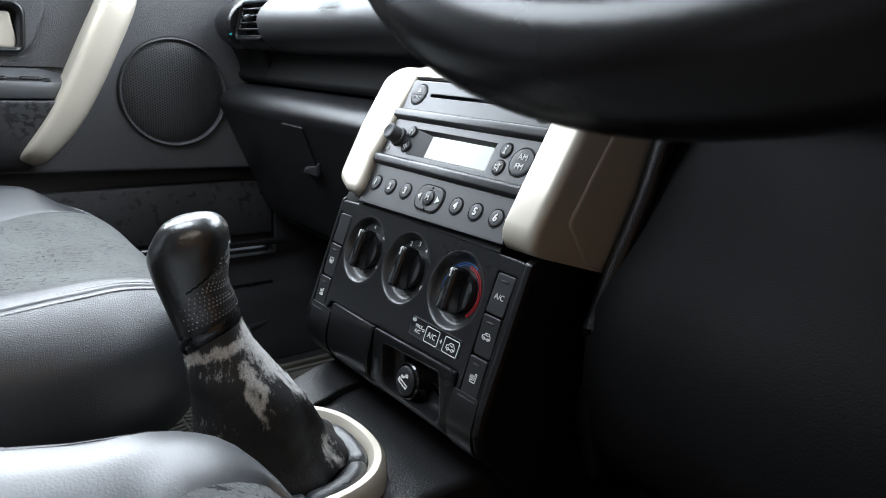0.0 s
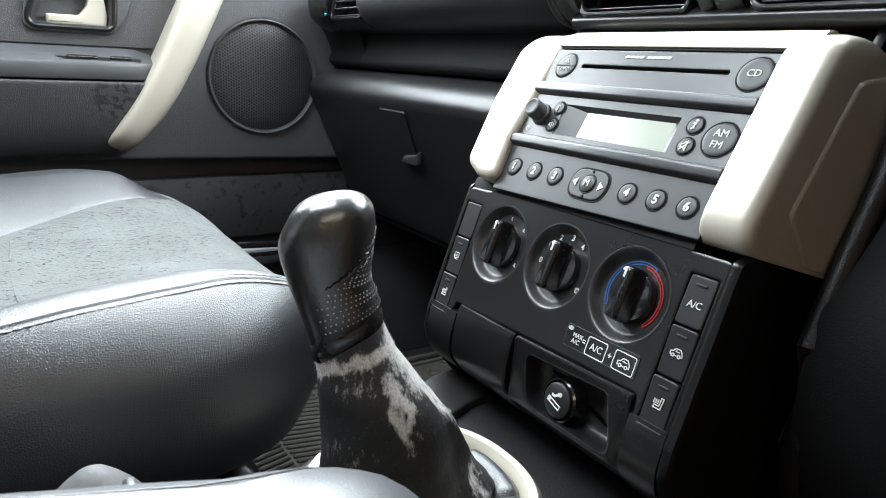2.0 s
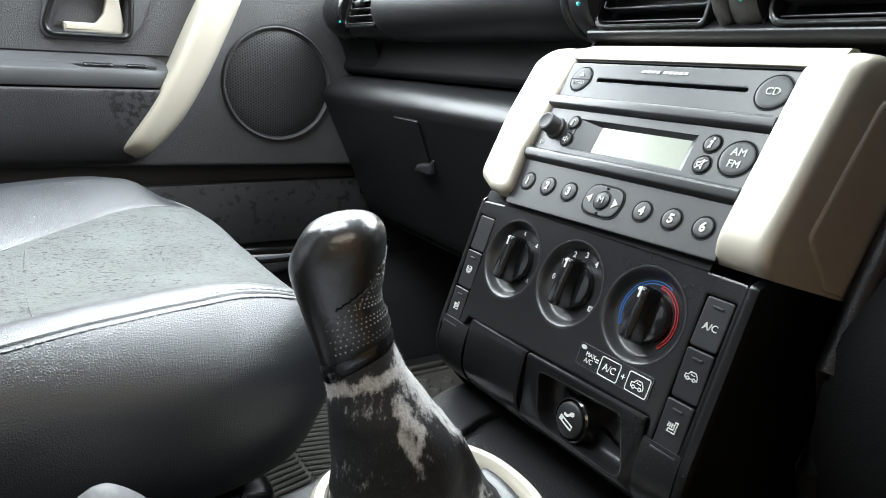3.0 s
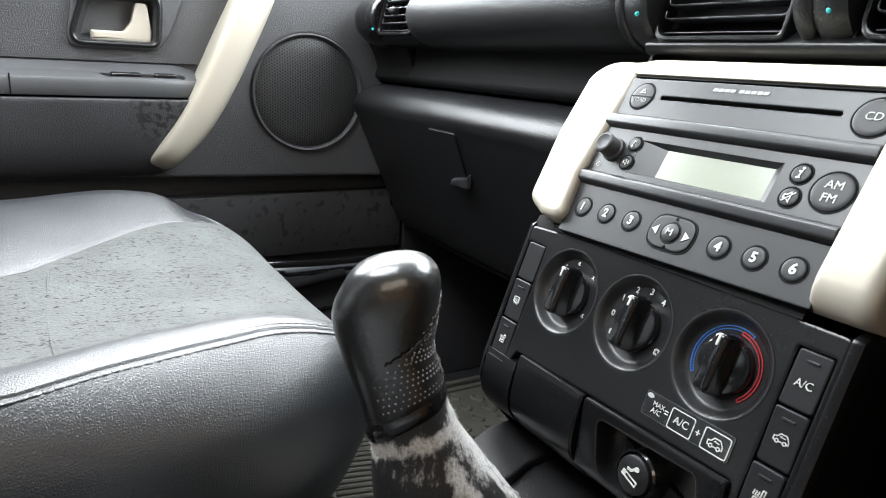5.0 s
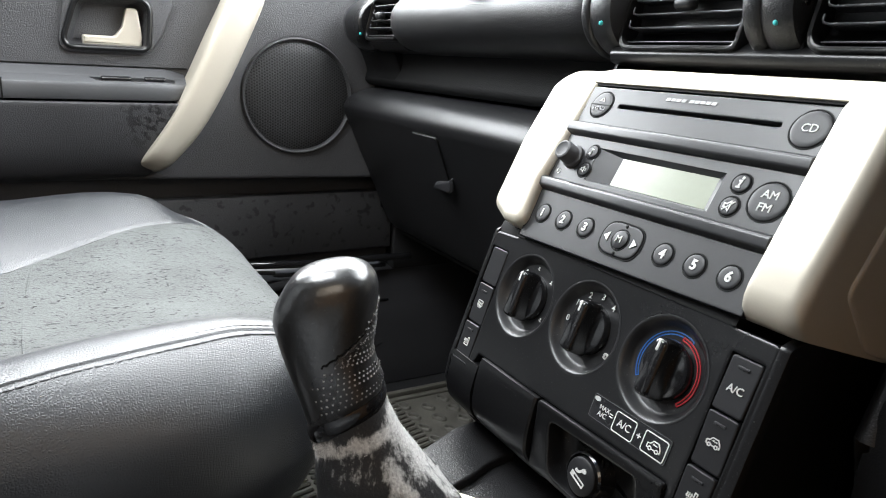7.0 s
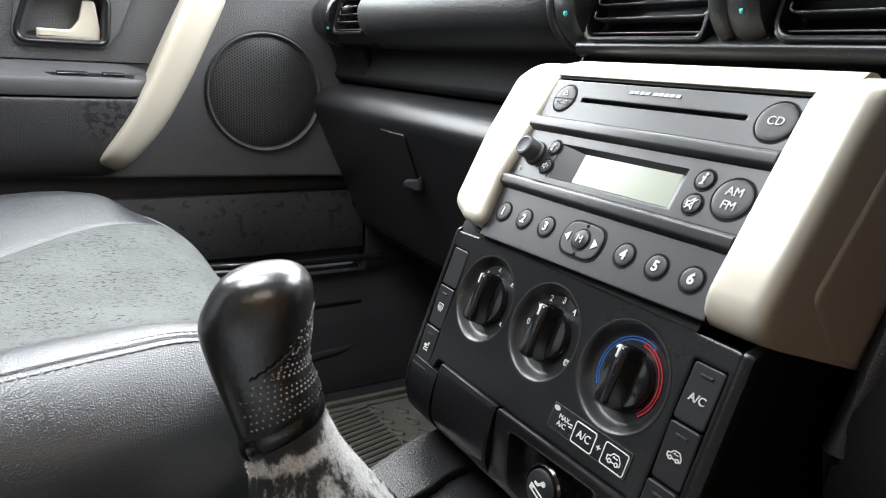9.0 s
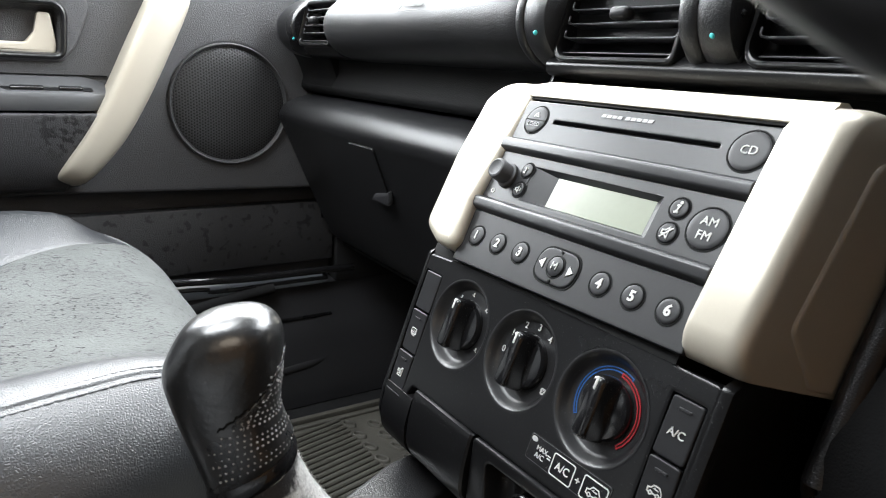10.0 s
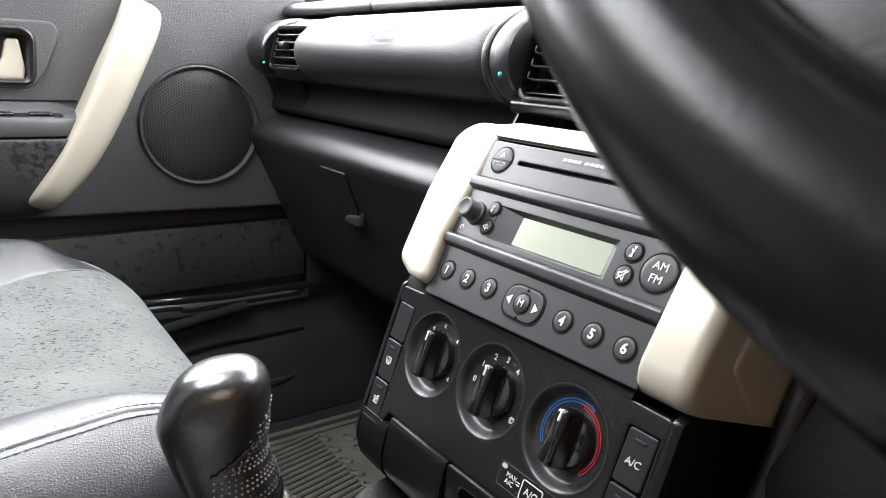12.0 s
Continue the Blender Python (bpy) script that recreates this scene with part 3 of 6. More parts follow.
for v in scoop_bm.verts:
    if v.co.z > 0.002:
        v.co.z = 0.0016 + max(0.0, -v.co.y - 0.0165) * 0.36 - 0.0042 + min(0.0042, v.co.z - 0.001)
part("latch_scoop", scoop_bm, LIP, latch, "shiny finger lip of the latch")
part("lower_shelf", sweep([(0.22, 0.365), (0.216, 0.358), (0.23, 0.350), (0.30, 0.34)], [(0.50, 0.34), (0.50, 0.365)], [-0.71, -0.4, -0.13]), CARPET, dash)


def vent(m, w, h, slats, label, tab):
    """An air vent in the frame m: opening from (0, 0) to (w, h), a dark box, slats with curled ends, a sliding tab and a thumb lever."""
    hole = rounded([(-0.004, 0), (w, 0), (w, h), (-0.004, h)], [0.012, 0.004, 0.004, 0.012], 5)
    ring = rounded([(-0.007, -0.004), (w + 0.004, -0.004), (w + 0.004, h + 0.006), (-0.007, h + 0.006)], [0.013, 0.006, 0.008, 0.013], 5)
    v = part("air_vent", plate(ring, (hole,), -0.028, 0.0005, 0.0020), SMOOTH, dash, label, m=m)
    part("vent_box", box(-0.006, -0.002, -0.034, w + 0.002, h + 0.002, -0.030), HOLE, v)
    for k in range(slats):
        y = h * (0.06 + 0.20 * k)
        blade = box(0.001, -0.0006, -0.016, w - 0.001, 0.0006, -0.0005, 0.0005)
        part("slat", blade, RIDGE, v, m=pose(0, y, -0.003, 6, 0, 0))
        if k:
            # the moulded front edge curls up at its ends
            curl = [(-0.0026, y + 0.0062, -0.004), (-0.0022, y + 0.0030, -0.0034), (-0.0008, y + 0.0009, -0.003), (0.003, y, -0.003), (w - 0.004, y, -0.003), (w - 0.0018, y + 0.0007, -0.003), (w - 0.0008, y + 0.0030, -0.0034)]
            part("slat_edge", tube(curl, 0.0009, 8), LIP, v)
    for k in range(5):
        x = w * (k + 0.7) / 5.4
        part("vane", box(x - 0.0006, 0.001, -0.029, x + 0.0006, h - 0.001, -0.021), HOLE, v)
    t = box(-0.0085, -0.0046, -0.006, 0.0085, 0.0046, 0.0052, 0.0040, 4)
    part("tab", t, BUTTON, v, m=pose(w * tab, h * 0.57, 0.0, 8, 0, 0))
    part("side_rail", tube([(-0.0105, -0.001, -0.006), (-0.0120, h * 0.3, -0.0045), (-0.0105, h * 0.65, -0.0045), (-0.0075, h + 0.001, -0.006)], 0.0016, 10), SMOOTH, v)
    lever = lathe([(0.0, 0.0105), (0.0014, 0.0100), (0.0024, 0.0080), (0.0026, 0.0060), (0.0020, 0.0), (0.0, 0.0)], 14)
    part("lever", lever, GLOSS, v, m=pose(-0.0140, h * 0.47, -0.001, 0, 28, 0))
    part("thumbwheel", moved(lathe([(0.0, 0.0035), (0.017, 0.0035), (0.0185, 0.002), (0.0185, -0.002), (0.0, -0.003)], 30, 1, 1), pose(0, 0, 0, 0, 90, 0)), GLOSS, v, m=pose(-0.0155, h * 0.5, -0.020))
    return v


def rib(x0, x1, grow, mat, name="vent_rib"):
    """A rounded upright band between the vents that follows the roll of the dashboard."""
    n = 8
    xs = [x0 + (x1 - x0) * (0.5 - 0.5 * math.cos(math.pi * i / n)) for i in range(n + 1)]

    def shape(x):
        u = (x - (x0 + x1) / 2) / ((x1 - x0) / 2)
        return (0, 0, 0.90 + (grow + 0.10) * math.sqrt(max(0.0, 1 - u ** 2)) ** 0.6)
    return part(name, sweep(PAD_FRONT, [(0.21, 0.655), (0.21, 0.728)], xs, shape=shape), mat, dash)


rib(-0.1535, -0.1435, 0.055, DASH)
rib(-0.1445, -0.1190, 0.050, DASH)
rib(0.000, 0.014, 0.06, DASH)
rib(0.0125, 0.036, 0.05, DASH)
rib(0.158, 0.185, 0.06, DASH)
part("vent_surround", sweep([(0.175, 0.731), (0.150, 0.730), (0.135, 0.722), (0.130, 0.70), (0.128, 0.67), (0.112, 0.6585), (0.108, 0.652), (0.116, 0.645), (0.16, 0.642)], [(0.21, 0.645), (0.21, 0.73)], [-0.125, 0.0, 0.05, 0.30]), SMOOTH, dash)
vent(leaning(-0.113, 0.1080, 0.6605, 16), 0.102, 0.052, 5, "centre air vent with black slats", 0.50)
vent(leaning(0.046, 0.1080, 0.6605, 16), 0.105, 0.052, 5, "centre air vent with black slats", 0.50)
vent(leaning(-0.620, 0.1055, 0.668, 14), 0.090, 0.050, 5, "outer air vent with black slats", 0.35)
rib(-0.690, -0.626, 0.02, SMOOTH, "vent_pod")
part("vent_surround", sweep([(0.175, 0.731), (0.150, 0.730), (0.138, 0.722), (0.135, 0.70), (0.133, 0.68), (0.116, 0.666), (0.114, 0.660), (0.124, 0.652), (0.16, 0.648)], [(0.21, 0.645), (0.21, 0.73)], [-0.632, -0.60, -0.55, -0.520]), SMOOTH, dash)
for x, y, z in ((-0.1256, 0.0958, 0.6756), (0.0249, 0.1000, 0.6731), (-0.6285, 0.1010, 0.672)):
    part("vent_dot", moved(lathe([(0.0, 0.0022), (0.0014, 0.0016), (0.002, 0.0), (0.0, -0.002)], 12), leaning(x, y, z, -2)), TEAL, dash, "teal marker dot")

# driver's side: instrument cowl and knee panel
# the knee panel's shade below the wheel is painted into its black
part("knee_panel", sweep([(0.20, 0.64), (0.150, 0.625), (0.128, 0.600), (0.094, 0.545), (0.062, 0.500), (0.050, 0.460), (0.055, 0.405), (0.075, 0.36), (0.12, 0.33), (0.2, 0.31)], [(0.42, 0.31), (0.42, 0.64)], [0.148, 0.150, 0.156, 0.30, 0.5, 0.715], shape=lambda x: (0.006, 0, 0.97) if x < 0.149 else (0, 0, 1)), KNEE, dash, "black knee panel darkened for the shade under the wheel")
part("instrument_cowl", sweep([(0.30, 0.80), (0.20, 0.845), (0.10, 0.838), (0.065, 0.82), (0.09, 0.80), (0.16, 0.72), (0.17, 0.65)], [(0.35, 0.65), (0.40, 0.78)], [0.195, 0.205, 0.23, 0.36, 0.50, 0.53, 0.54], shape=lambda x: (0, 0, 1 if 0.2 < x < 0.535 else 0.93)), DASH, dash)
part("dash_top", sweep(TOP_FRONT, [(0.74, 0.70), (0.20, 0.70)], [0.142, 0.145, 0.70, 0.72]), DASH, dash)
part("column_shroud", tube([(0.337, 0.20, 0.68), (0.337, 0.0, 0.755), (0.337, -0.075, 0.785)], [0.085, 0.075, 0.06], 20), SMOOTH, dash)


# ---- centre console with its silver bezel ----
MR = leaning(0.0, 0.0185, 0.5385, 29.6)
MH = leaning(0.0, 0.004, 0.492, 19.6)
stack = thing("centre_console", I4, "black plastic centre console below the radio", "console")
SIDE = [(0.052, 0.5275), (0.0128, 0.5168), (-0.0234, 0.4150), (-0.0265, 0.398), (-0.0230, 0.383), (-0.009, 0.367), (0.010, 0.345), (0.03, 0.30), (0.45, 0.30), (0.45, 0.66), (0.125, 0.66)]


def side_wall(x0, x1):
    pts = rounded([(p[0], p[1]) for p in SIDE[::-1]], [0.004] * 4 + [0.02, 0.02, 0.012, 0.012, 0.02, 0.005, 0.004], 5)
    area = sum(pts[i - 1].x * pts[i].y - pts[i].x * pts[i - 1].y for i in range(len(pts)))
    if area < 0:
        pts = pts[::-1]
    return moved(plate(pts, (), x0, x1, 0.0042, True), Matrix(((0, 0, 1, 0), (1, 0, 0, 0), (0, 1, 0, 0), (0, 0, 0, 1))))


part("side_panel", side_wall(0.1218, 0.1282), SMOOTH, stack)
part("side_panel", moved(side_wall(0.1236, 0.1296), Matrix.Diagonal((-1, 1, 1, 1))), SMOOTH, stack)
part("console_core", box(-0.12, 0.085, 0.31, 0.12, 0.40, 0.622), HOLE, stack)

bezel = thing("radio_bezel", MR, "champagne silver painted bezel round the radio", "bezel")


def flank(pts, r, z0, z1, ch, mat, name, parent, label=""):
    """A shape drawn from the side as (up the face, out of the face), spread from x = z0 to z1."""
    p = rounded(pts, r, 6)
    area = sum(p[i - 1].x * p[i].y - p[i].x * p[i - 1].y for i in range(len(p)))
    if area < 0:
        p = p[::-1]
    turn = Matrix(((0, 0, 1, 0), (1, 0, 0, 0), (0, 1, 0, 0), (0, 0, 0, 1)))
    return part(name, moved(both_edges(p, z0, z1, ch, 5, min(ch, 0.004)), turn), mat, parent, label)


PILLAR = rounded([(-0.0925, 0.1172), (-0.1338, 0.1165), (-0.1362, 0.0500), (-0.1305, -0.0060), (-0.1090, -0.0152), (-0.0870, -0.0152), (-0.0925, 0.0200)], [0.011, 0.036, 0.05, 0.014, 0.010, 0.010, 0.03], 9)
pillar_bm = both_edges(PILLAR, -0.060, 0.0080, 0.0064, 6, 0.001)
for q in pillar_bm.verts:
    if q.co.z > -0.01:
        # the front sinks towards the top and the inner corner, where it runs into the bar
        q.co.z -= 0.0076 * max(ease((q.co.x + 0.120) / 0.026) * ease((q.co.y - 0.096) / 0.010), 0.7 * ease((q.co.y - 0.092) / 0.024)) * min(1.0, (q.co.z + 0.01) / 0.012)
part("left_pillar", pillar_bm, SILVER, bezel, "champagne silver pillar that bends into the top bar", sharp=50)
bar_rings = []
for k in range(49):
    x = -0.1010 + 0.2150 * k / 48
    h = 0.0074 * (1 - ease((x + 0.1200) / 0.026)) + 0.0002
    dv = -0.0050 * (1 - ease((x + 0.112) / 0.032))
    sec = rounded([(0.1066, -0.060), (0.1066, h), (0.1150 + dv * 0.8, h), (0.1200 + dv, h - 0.0026), (0.1232 + dv, h - 0.0085), (0.1242 + dv, -0.060)], [0, 0.0008, 0.0026, 0.0026, 0.0030, 0], 4)
    bar_rings.append([(x, q.x, q.y) for q in sec])
part("top_bar", loft(bar_rings), SILVER, bezel, sharp=50)
right_rings = []
for v, w in ((-0.0165, -0.0060), (-0.0150, -0.0020), (-0.0110, 0.0030), (-0.0060, 0.0058), (0.000, 0.0070), (0.030, 0.0070), (0.060, 0.0070), (0.090, 0.0070), (0.100, 0.0066), (0.107, 0.0052), (0.113, 0.0020), (0.1175, -0.0030), (0.1210, -0.0095), (0.1240, -0.0175), (0.1260, -0.0280), (0.1270, -0.0420), (0.1275, -0.0600)):
    xi = 0.0975 + 0.020 * ease((v - 0.103) / 0.026)
    sec = rounded([(xi, -0.088), (0.1462, -0.088), (0.1285, w), (xi, w)], [0, 0, 0.010, 0.004], 7)
    low = max(0.0, 1 - (v + 0.0165) / 0.045)
    right_rings.append([(q.x, v + max(0.0, -q.y - 0.004) * 0.24 * low, q.y) for q in sec])
right = part("right_pillar", loft(right_rings), SILVER, bezel, sharp=50)
inlay = rounded([(0.1170, -0.0430), (0.0985, -0.0185), (0.0140, -0.0148), (-0.0045, -0.0440), (-0.0010, -0.0600), (0.1100, -0.0620)], [0.004, 0.012, 0.008, 0.004, 0.002, 0.002], 6)
area_inlay = sum(inlay[i - 1].x * inlay[i].y - inlay[i].x * inlay[i - 1].y for i in range(len(inlay)))
inlay = inlay if area_inlay > 0 else inlay[::-1]
inlay_bm = moved(plate(inlay, (), 0.136, 0.1452, 0.0018), Matrix(((0, 0, 1, 0), (1, 0, 0, 0), (0, 1, 0, 0), (0, 0, 0, 1))))
for q in inlay_bm.verts:
    q.co.x += -0.1452 + 0.0014 + 0.1285 + (0.007 - q.co.z) * 0.1863
part("side_inlay", inlay_bm, SILVER, right, "raised inlay on the side of the bezel")
part("trim_edge", moved(tube([(0.1495, 0.118, 0.620), (0.1495, 0.098, 0.560), (0.1495, 0.072, 0.508), (0.1495, 0.056, 0.47), (0.1495, 0.056, 0.41), (0.15, 0.075, 0.35)], 0.007, 12), I4), DASH, dash, "grained edge of the knee panel")

part("corner_filler", box(-0.1262, -0.031, -0.060, -0.0935, -0.0125, -0.008, 0.002), HOLE, stack, m=MR)

# ---- radio ----
radio = thing("car_radio", MR, "dark grey car radio with a pale green display and disc slot", "car radio")
part("chassis", box(-0.0965, -0.0215, -0.040, 0.0965, 0.1075, -0.0045), HOLE, radio)
slot = rect(-0.0605, 0.0881, 0.0665, 0.0908, 0.0012, 3)
part("disc_panel", plate(rect(-0.0945, 0.0735, 0.0955, 0.1034, 0.0015), (slot,), -0.004, 0.0, 0.0008), RADIO, radio)
part("slot_liner", box(-0.062, 0.0875, -0.0068, 0.068, 0.0914, -0.0038), HOLE, radio)
# a dark strip added in the slit below the bar for its shade
part("gap_shade_strip", box(-0.0945, 0.1050, -0.030, 0.0985, 0.1065, -0.0012), HOLE, radio)


def ledge(v0, v1):
    flank([(v0, -0.006), (v1, -0.006), (v1 + 0.0002, 0.0012), (v1 - 0.0015, 0.0050), (v0 + 0.0018, 0.0042), (v0, 0.0005)], [0, 0, 0.001, 0.0026, 0.0022, 0.0005], -0.0955, 0.0965, 0.0006, RIDGE, "ledge", radio)


ledge(0.0635, 0.0734)
ledge(0.0178, 0.0276)
lcd_hole = [Vector(p) for p in ((-0.056, 0.0322), (0.0492, 0.0322), (0.0492, 0.0565), (-0.056, 0.0565))]
part("display_panel", plate(rect(-0.0945, 0.0277, 0.0955, 0.0634, 0.001), (lcd_hole,), -0.004, 0.0, 0.0005), RADIO, radio)
frame_bm = bmesh.new()
o = [frame_bm.verts.new((*p, -0.0004)) for p in lcd_hole]
i_ = [frame_bm.verts.new((x, y, -0.0042)) for x, y in ((-0.0345, 0.0340), (0.0436, 0.0340), (0.0436, 0.0538), (-0.0345, 0.0538))]
for k in range(4):
    frame_bm.faces.new((o[k - 1], o[k], i_[k], i_[k - 1]))
part("display_frame", frame_bm, RADIO, radio, "sloping display surround", sharp=20)
part("display", box(-0.0347, 0.0338, -0.0062, 0.0438, 0.0540, -0.0040), LCD, radio, "blank pale green liquid crystal display")
# darker button plastic here stands in for the weaker light on this lower panel
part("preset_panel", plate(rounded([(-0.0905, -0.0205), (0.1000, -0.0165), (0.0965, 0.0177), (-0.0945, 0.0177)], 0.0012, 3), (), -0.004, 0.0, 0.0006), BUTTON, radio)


def round_button(u, v, r, mark, high=0.0011, size=None, ry=None, mat=BUTTON, name="button"):
    gap = part("button_gap", lathe([(r + 0.0011, 0.0002), (r + 0.0007, 0.00035), (r + 0.0001, 0.0002), (r - 0.001, -0.001)], 36, 1, (ry or r) / r), HOLE, radio, m=pose(u, v, 0))
    b = part(name, lathe([(0.0, high), (r * 0.72, high * 0.97), (r * 0.90, high * 0.86), (r * 0.975, high * 0.55), (r, 0.0), (r, -0.002)], 40, 1, (ry or r) / r), mat, radio, m=pose(u, v, 0))
    if mark is not None:
        part("mark", mark, PRINT, b, "white print")
    return b


for k, u in zip("123456", (-0.0770, -0.0539, -0.0309, 0.0373, 0.0604, 0.0834)):
    round_button(u, 0.0003, 0.0067, words(k, 0.0082, 0, 0, 0.0013, 0.00024))
big = round_button(0.0824, 0.0451, 0.0112, join(words("AM", 0.0068, 0, 0.0036, 0.0013), words("FM", 0.0068, 0, -0.0040, 0.0013)))
round_button(0.0840, 0.0888, 0.0110, words("CD", 0.0066, 0, 0, 0.0014))
round_button(0.0620, 0.0520, 0.0056, join(strokes([[(-0.0014, 0.0012), (0.0003, 0.0012), (-0.0006, -0.0026), (0.0008, -0.0026)], [(-0.0018, -0.0026), (0.0008, -0.0026)]], 0.0011, 0.0006, 0.0016), lathe([(0.0, 0.0016), (0.0009, 0.0016), (0.0009, 0.0006)], 12, 1, 1, 0.0006, 0.0031)))
round_button(0.0619, 0.0378, 0.0056, strokes([[(-0.0028, 0.001), (-0.0012, 0.001), (0.001, 0.003), (0.001, -0.003), (-0.0012, -0.001), (-0.0028, -0.001), (-0.0028, 0.001)], [(-0.003, -0.003), (0.003, 0.003)]], 0.0007, 0.0006, 0.0016))
round_button(-0.0606, 0.0528, 0.0050, strokes([[(-0.0005, 0.0022), (-0.0005, -0.0018)], [(-0.0005, 0.0022), (0.0012, 0.0012)], arc(-0.0011, -0.0018, 0.0007, 0, 360, 8)], 0.0006, 0.0006, 0.0016))
round_button(-0.0602, 0.0388, 0.0050, strokes([[(-0.002, 0.0008), (-0.0008, 0.0008), (0.0006, 0.002), (0.0006, -0.002), (-0.0008, -0.0008), (-0.002, -0.0008), (-0.002, 0.0008)], arc(0.0008, 0, 0.0018, -40, 40, 6)], 0.0006, 0.0006, 0.0016))
ej = round_button(-0.0772, 0.0892, 0.0098, strokes([[(-0.0022, 0.0022), (0.0022, 0.0022), (0.0, 0.0050), (-0.0022, 0.0022)]], 0.0006, 0.0006, 0.0016))
part("button_split", box(-0.0100, -0.0008, 0.0004, 0.0100, -0.0001, 0.0013), HOLE, ej)
part("mark", words("LOAD", 0.0044, 0, -0.0036, 0.0012, -0.00004), DIM, ej, "small worn lettering")
rock = part("seek_rocker", plate(rounded([(-0.0166, -0.0108), (0.0166, -0.0108), (0.0166, 0.0108), (-0.0166, 0.0108)], 0.0110, 8), (), -0.002, 0.0012, 0.0010), BUTTON, radio, "rounded rocker with a menu key", m=pose(0.003, 0.0, 0))
part("rocker_rim", strokes([[*[(p.x, p.y) for p in rounded([(-0.0172, -0.0114), (0.0172, -0.0114), (0.0172, 0.0114), (-0.0172, 0.0114)], 0.0114, 8)], tuple(rounded([(-0.0172, -0.0114), (0.0172, -0.0114), (0.0172, 0.0114), (-0.0172, 0.0114)], 0.0114, 8)[0])]], 0.0011, 0.0, 0.0004), HOLE, rock)
menu = part("menu_key", lathe([(0.0, 0.0026), (0.0050, 0.0025), (0.0060, 0.0020), (0.0064, 0.0008), (0.0064, 0.0)], 32, 1.0, 1.0), BUTTON, rock)
part("rocker_nub", join(*[lathe([(0.0, 0.0020), (0.0009, 0.0017), (0.0012, 0.0008)], 12, 1, 1, 0.0, y) for y in (-0.0092, 0.0092)]), HOLE, rock)
part("menu_ring", lathe([(0.0074, 0.0012), (0.0072, 0.0014), (0.0066, 0.0014), (0.0065, 0.0010)], 32), HOLE, rock)
part("mark", join(words("M", 0.0066, 0, 0, 0.0029), strokes([[(-0.0135, 0), (-0.0105, 0.0022), (-0.0105, -0.0022), (-0.0135, 0)], [(0.0135, 0), (0.0105, -0.0022), (0.0105, 0.0022), (0.0135, 0)], [(-0.0125, 0), (-0.0107, 0)], [(0.0125, 0), (0.0107, 0)]], 0.0010, 0.0010, 0.0017)), PRINT, rock, "white print")
dial = part("volume_knob", lathe([(0.0, 0.0120), (0.0042, 0.0122), (0.0056, 0.0132), (0.0068, 0.0126), (0.0073, 0.0106), (0.0072, 0.0030), (0.0086, 0.0020), (0.0088, 0.0)], 40), GRIP, radio, "ribbed rubber volume knob", m=pose(-0.0770, 0.0462, 0))
part("mark", strokes([arc(-0.0075, -0.0125, 0.0016, 120, 420, 12), [(-0.0075, -0.0105), (-0.0075, -0.0125)]], 0.0005, 0.0, 0.0004), PRINT, dial, "white power sign")
mark_bar = bpy.data.meshes.new("brand_mark")
b = box(-0.0017, -0.0011, 0.0, 0.0017, 0.0011, 0.0003)
for v in b.verts:
    v.co.x += v.co.y * 0.35
b.to_mesh(mark_bar)
b.free()
mark_bar.materials.append(DIM)
for k in range(9):
    bar_ = new("brand_mark", mark_bar)
    bar_.parent = radio
    bar_.matrix_basis = pose(-0.0195 + 0.0043 * k + (0.002 if k > 3 else 0), 0.0980, 0.0002)

# ---- heater controls ----
heater = thing("heater_controls", MH, "black heater control panel with three rotary dials", "heater controls")
DIALS = (-0.0672, -0.0028, 0.0630)
DV, DR = -0.0110, 0.0299
outline = rounded([(-0.098, -0.0825), (-0.092, -0.0668), (0.0935, -0.0632), (0.0965, -0.0805), (0.1215, -0.0815), (0.1225, 0.0262), (0.0955, 0.0265), (0.0950, 0.0300), (-0.0965, 0.0295), (-0.0970, 0.0262), (-0.1243, 0.0250), (-0.1240, -0.0850)], [0.001, 0.003, 0.003, 0.001, 0.004, 0.004, 0.0005, 0.001, 0.001, 0.0005, 0.004, 0.004], 4)
COLS = []
for x0, x1, rows in ((-0.1215, -0.1015, (0.0132, -0.0790)), (0.0995, 0.1185, (0.0145, -0.0770))):
    COLS.append(rect(x0, rows[1], x1, rows[0], 0.0012, 3))
holes = [circle(u, DV, DR, n=56) for u in DIALS] + COLS
fascia = part("fascia", plate(outline, holes, -0.010, 0.0, 0.0014), SMOOTH, heater, "satin black fascia")
for b_ in ((-0.123, -0.081, -0.012, -0.100, 0.0145, -0.006), (0.098, -0.0785, -0.012, 0.120, 0.016, -0.006)):
    part("switch_well", box(*b_), HOLE, heater)

# lighter strips added as the bright line of light on each well's lower edge
for x0, x1, v in ((-0.1210, -0.1020, -0.0792), (0.1000, 0.1180, -0.0772)):
    part("well_edge_glint", box(x0, v - 0.0010, -0.006, x1, v + 0.0006, 0.0007, 0.0005, 2), RIDGE, heater)


def fan(x, y, s):
    return [arc(x + s * 0.5 * math.cos(radians(a)), y + s * 0.5 * math.sin(radians(a)), s * 0.42, a - 140, a + 140, 8) for a in (45, 135, 225, 315)]


def figure(x, y, s):
    return [arc(x, y + 0.8 * s, 0.25 * s, 0, 360, 8), [(x, y + 0.4 * s), (x + 0.1 * s, -0.2 * s + y), (x + 0.7 * s, y - 0.3 * s)], [(x - 0.9 * s, y + 0.1 * s), (x - 0.2 * s, y + 0.1 * s)]]


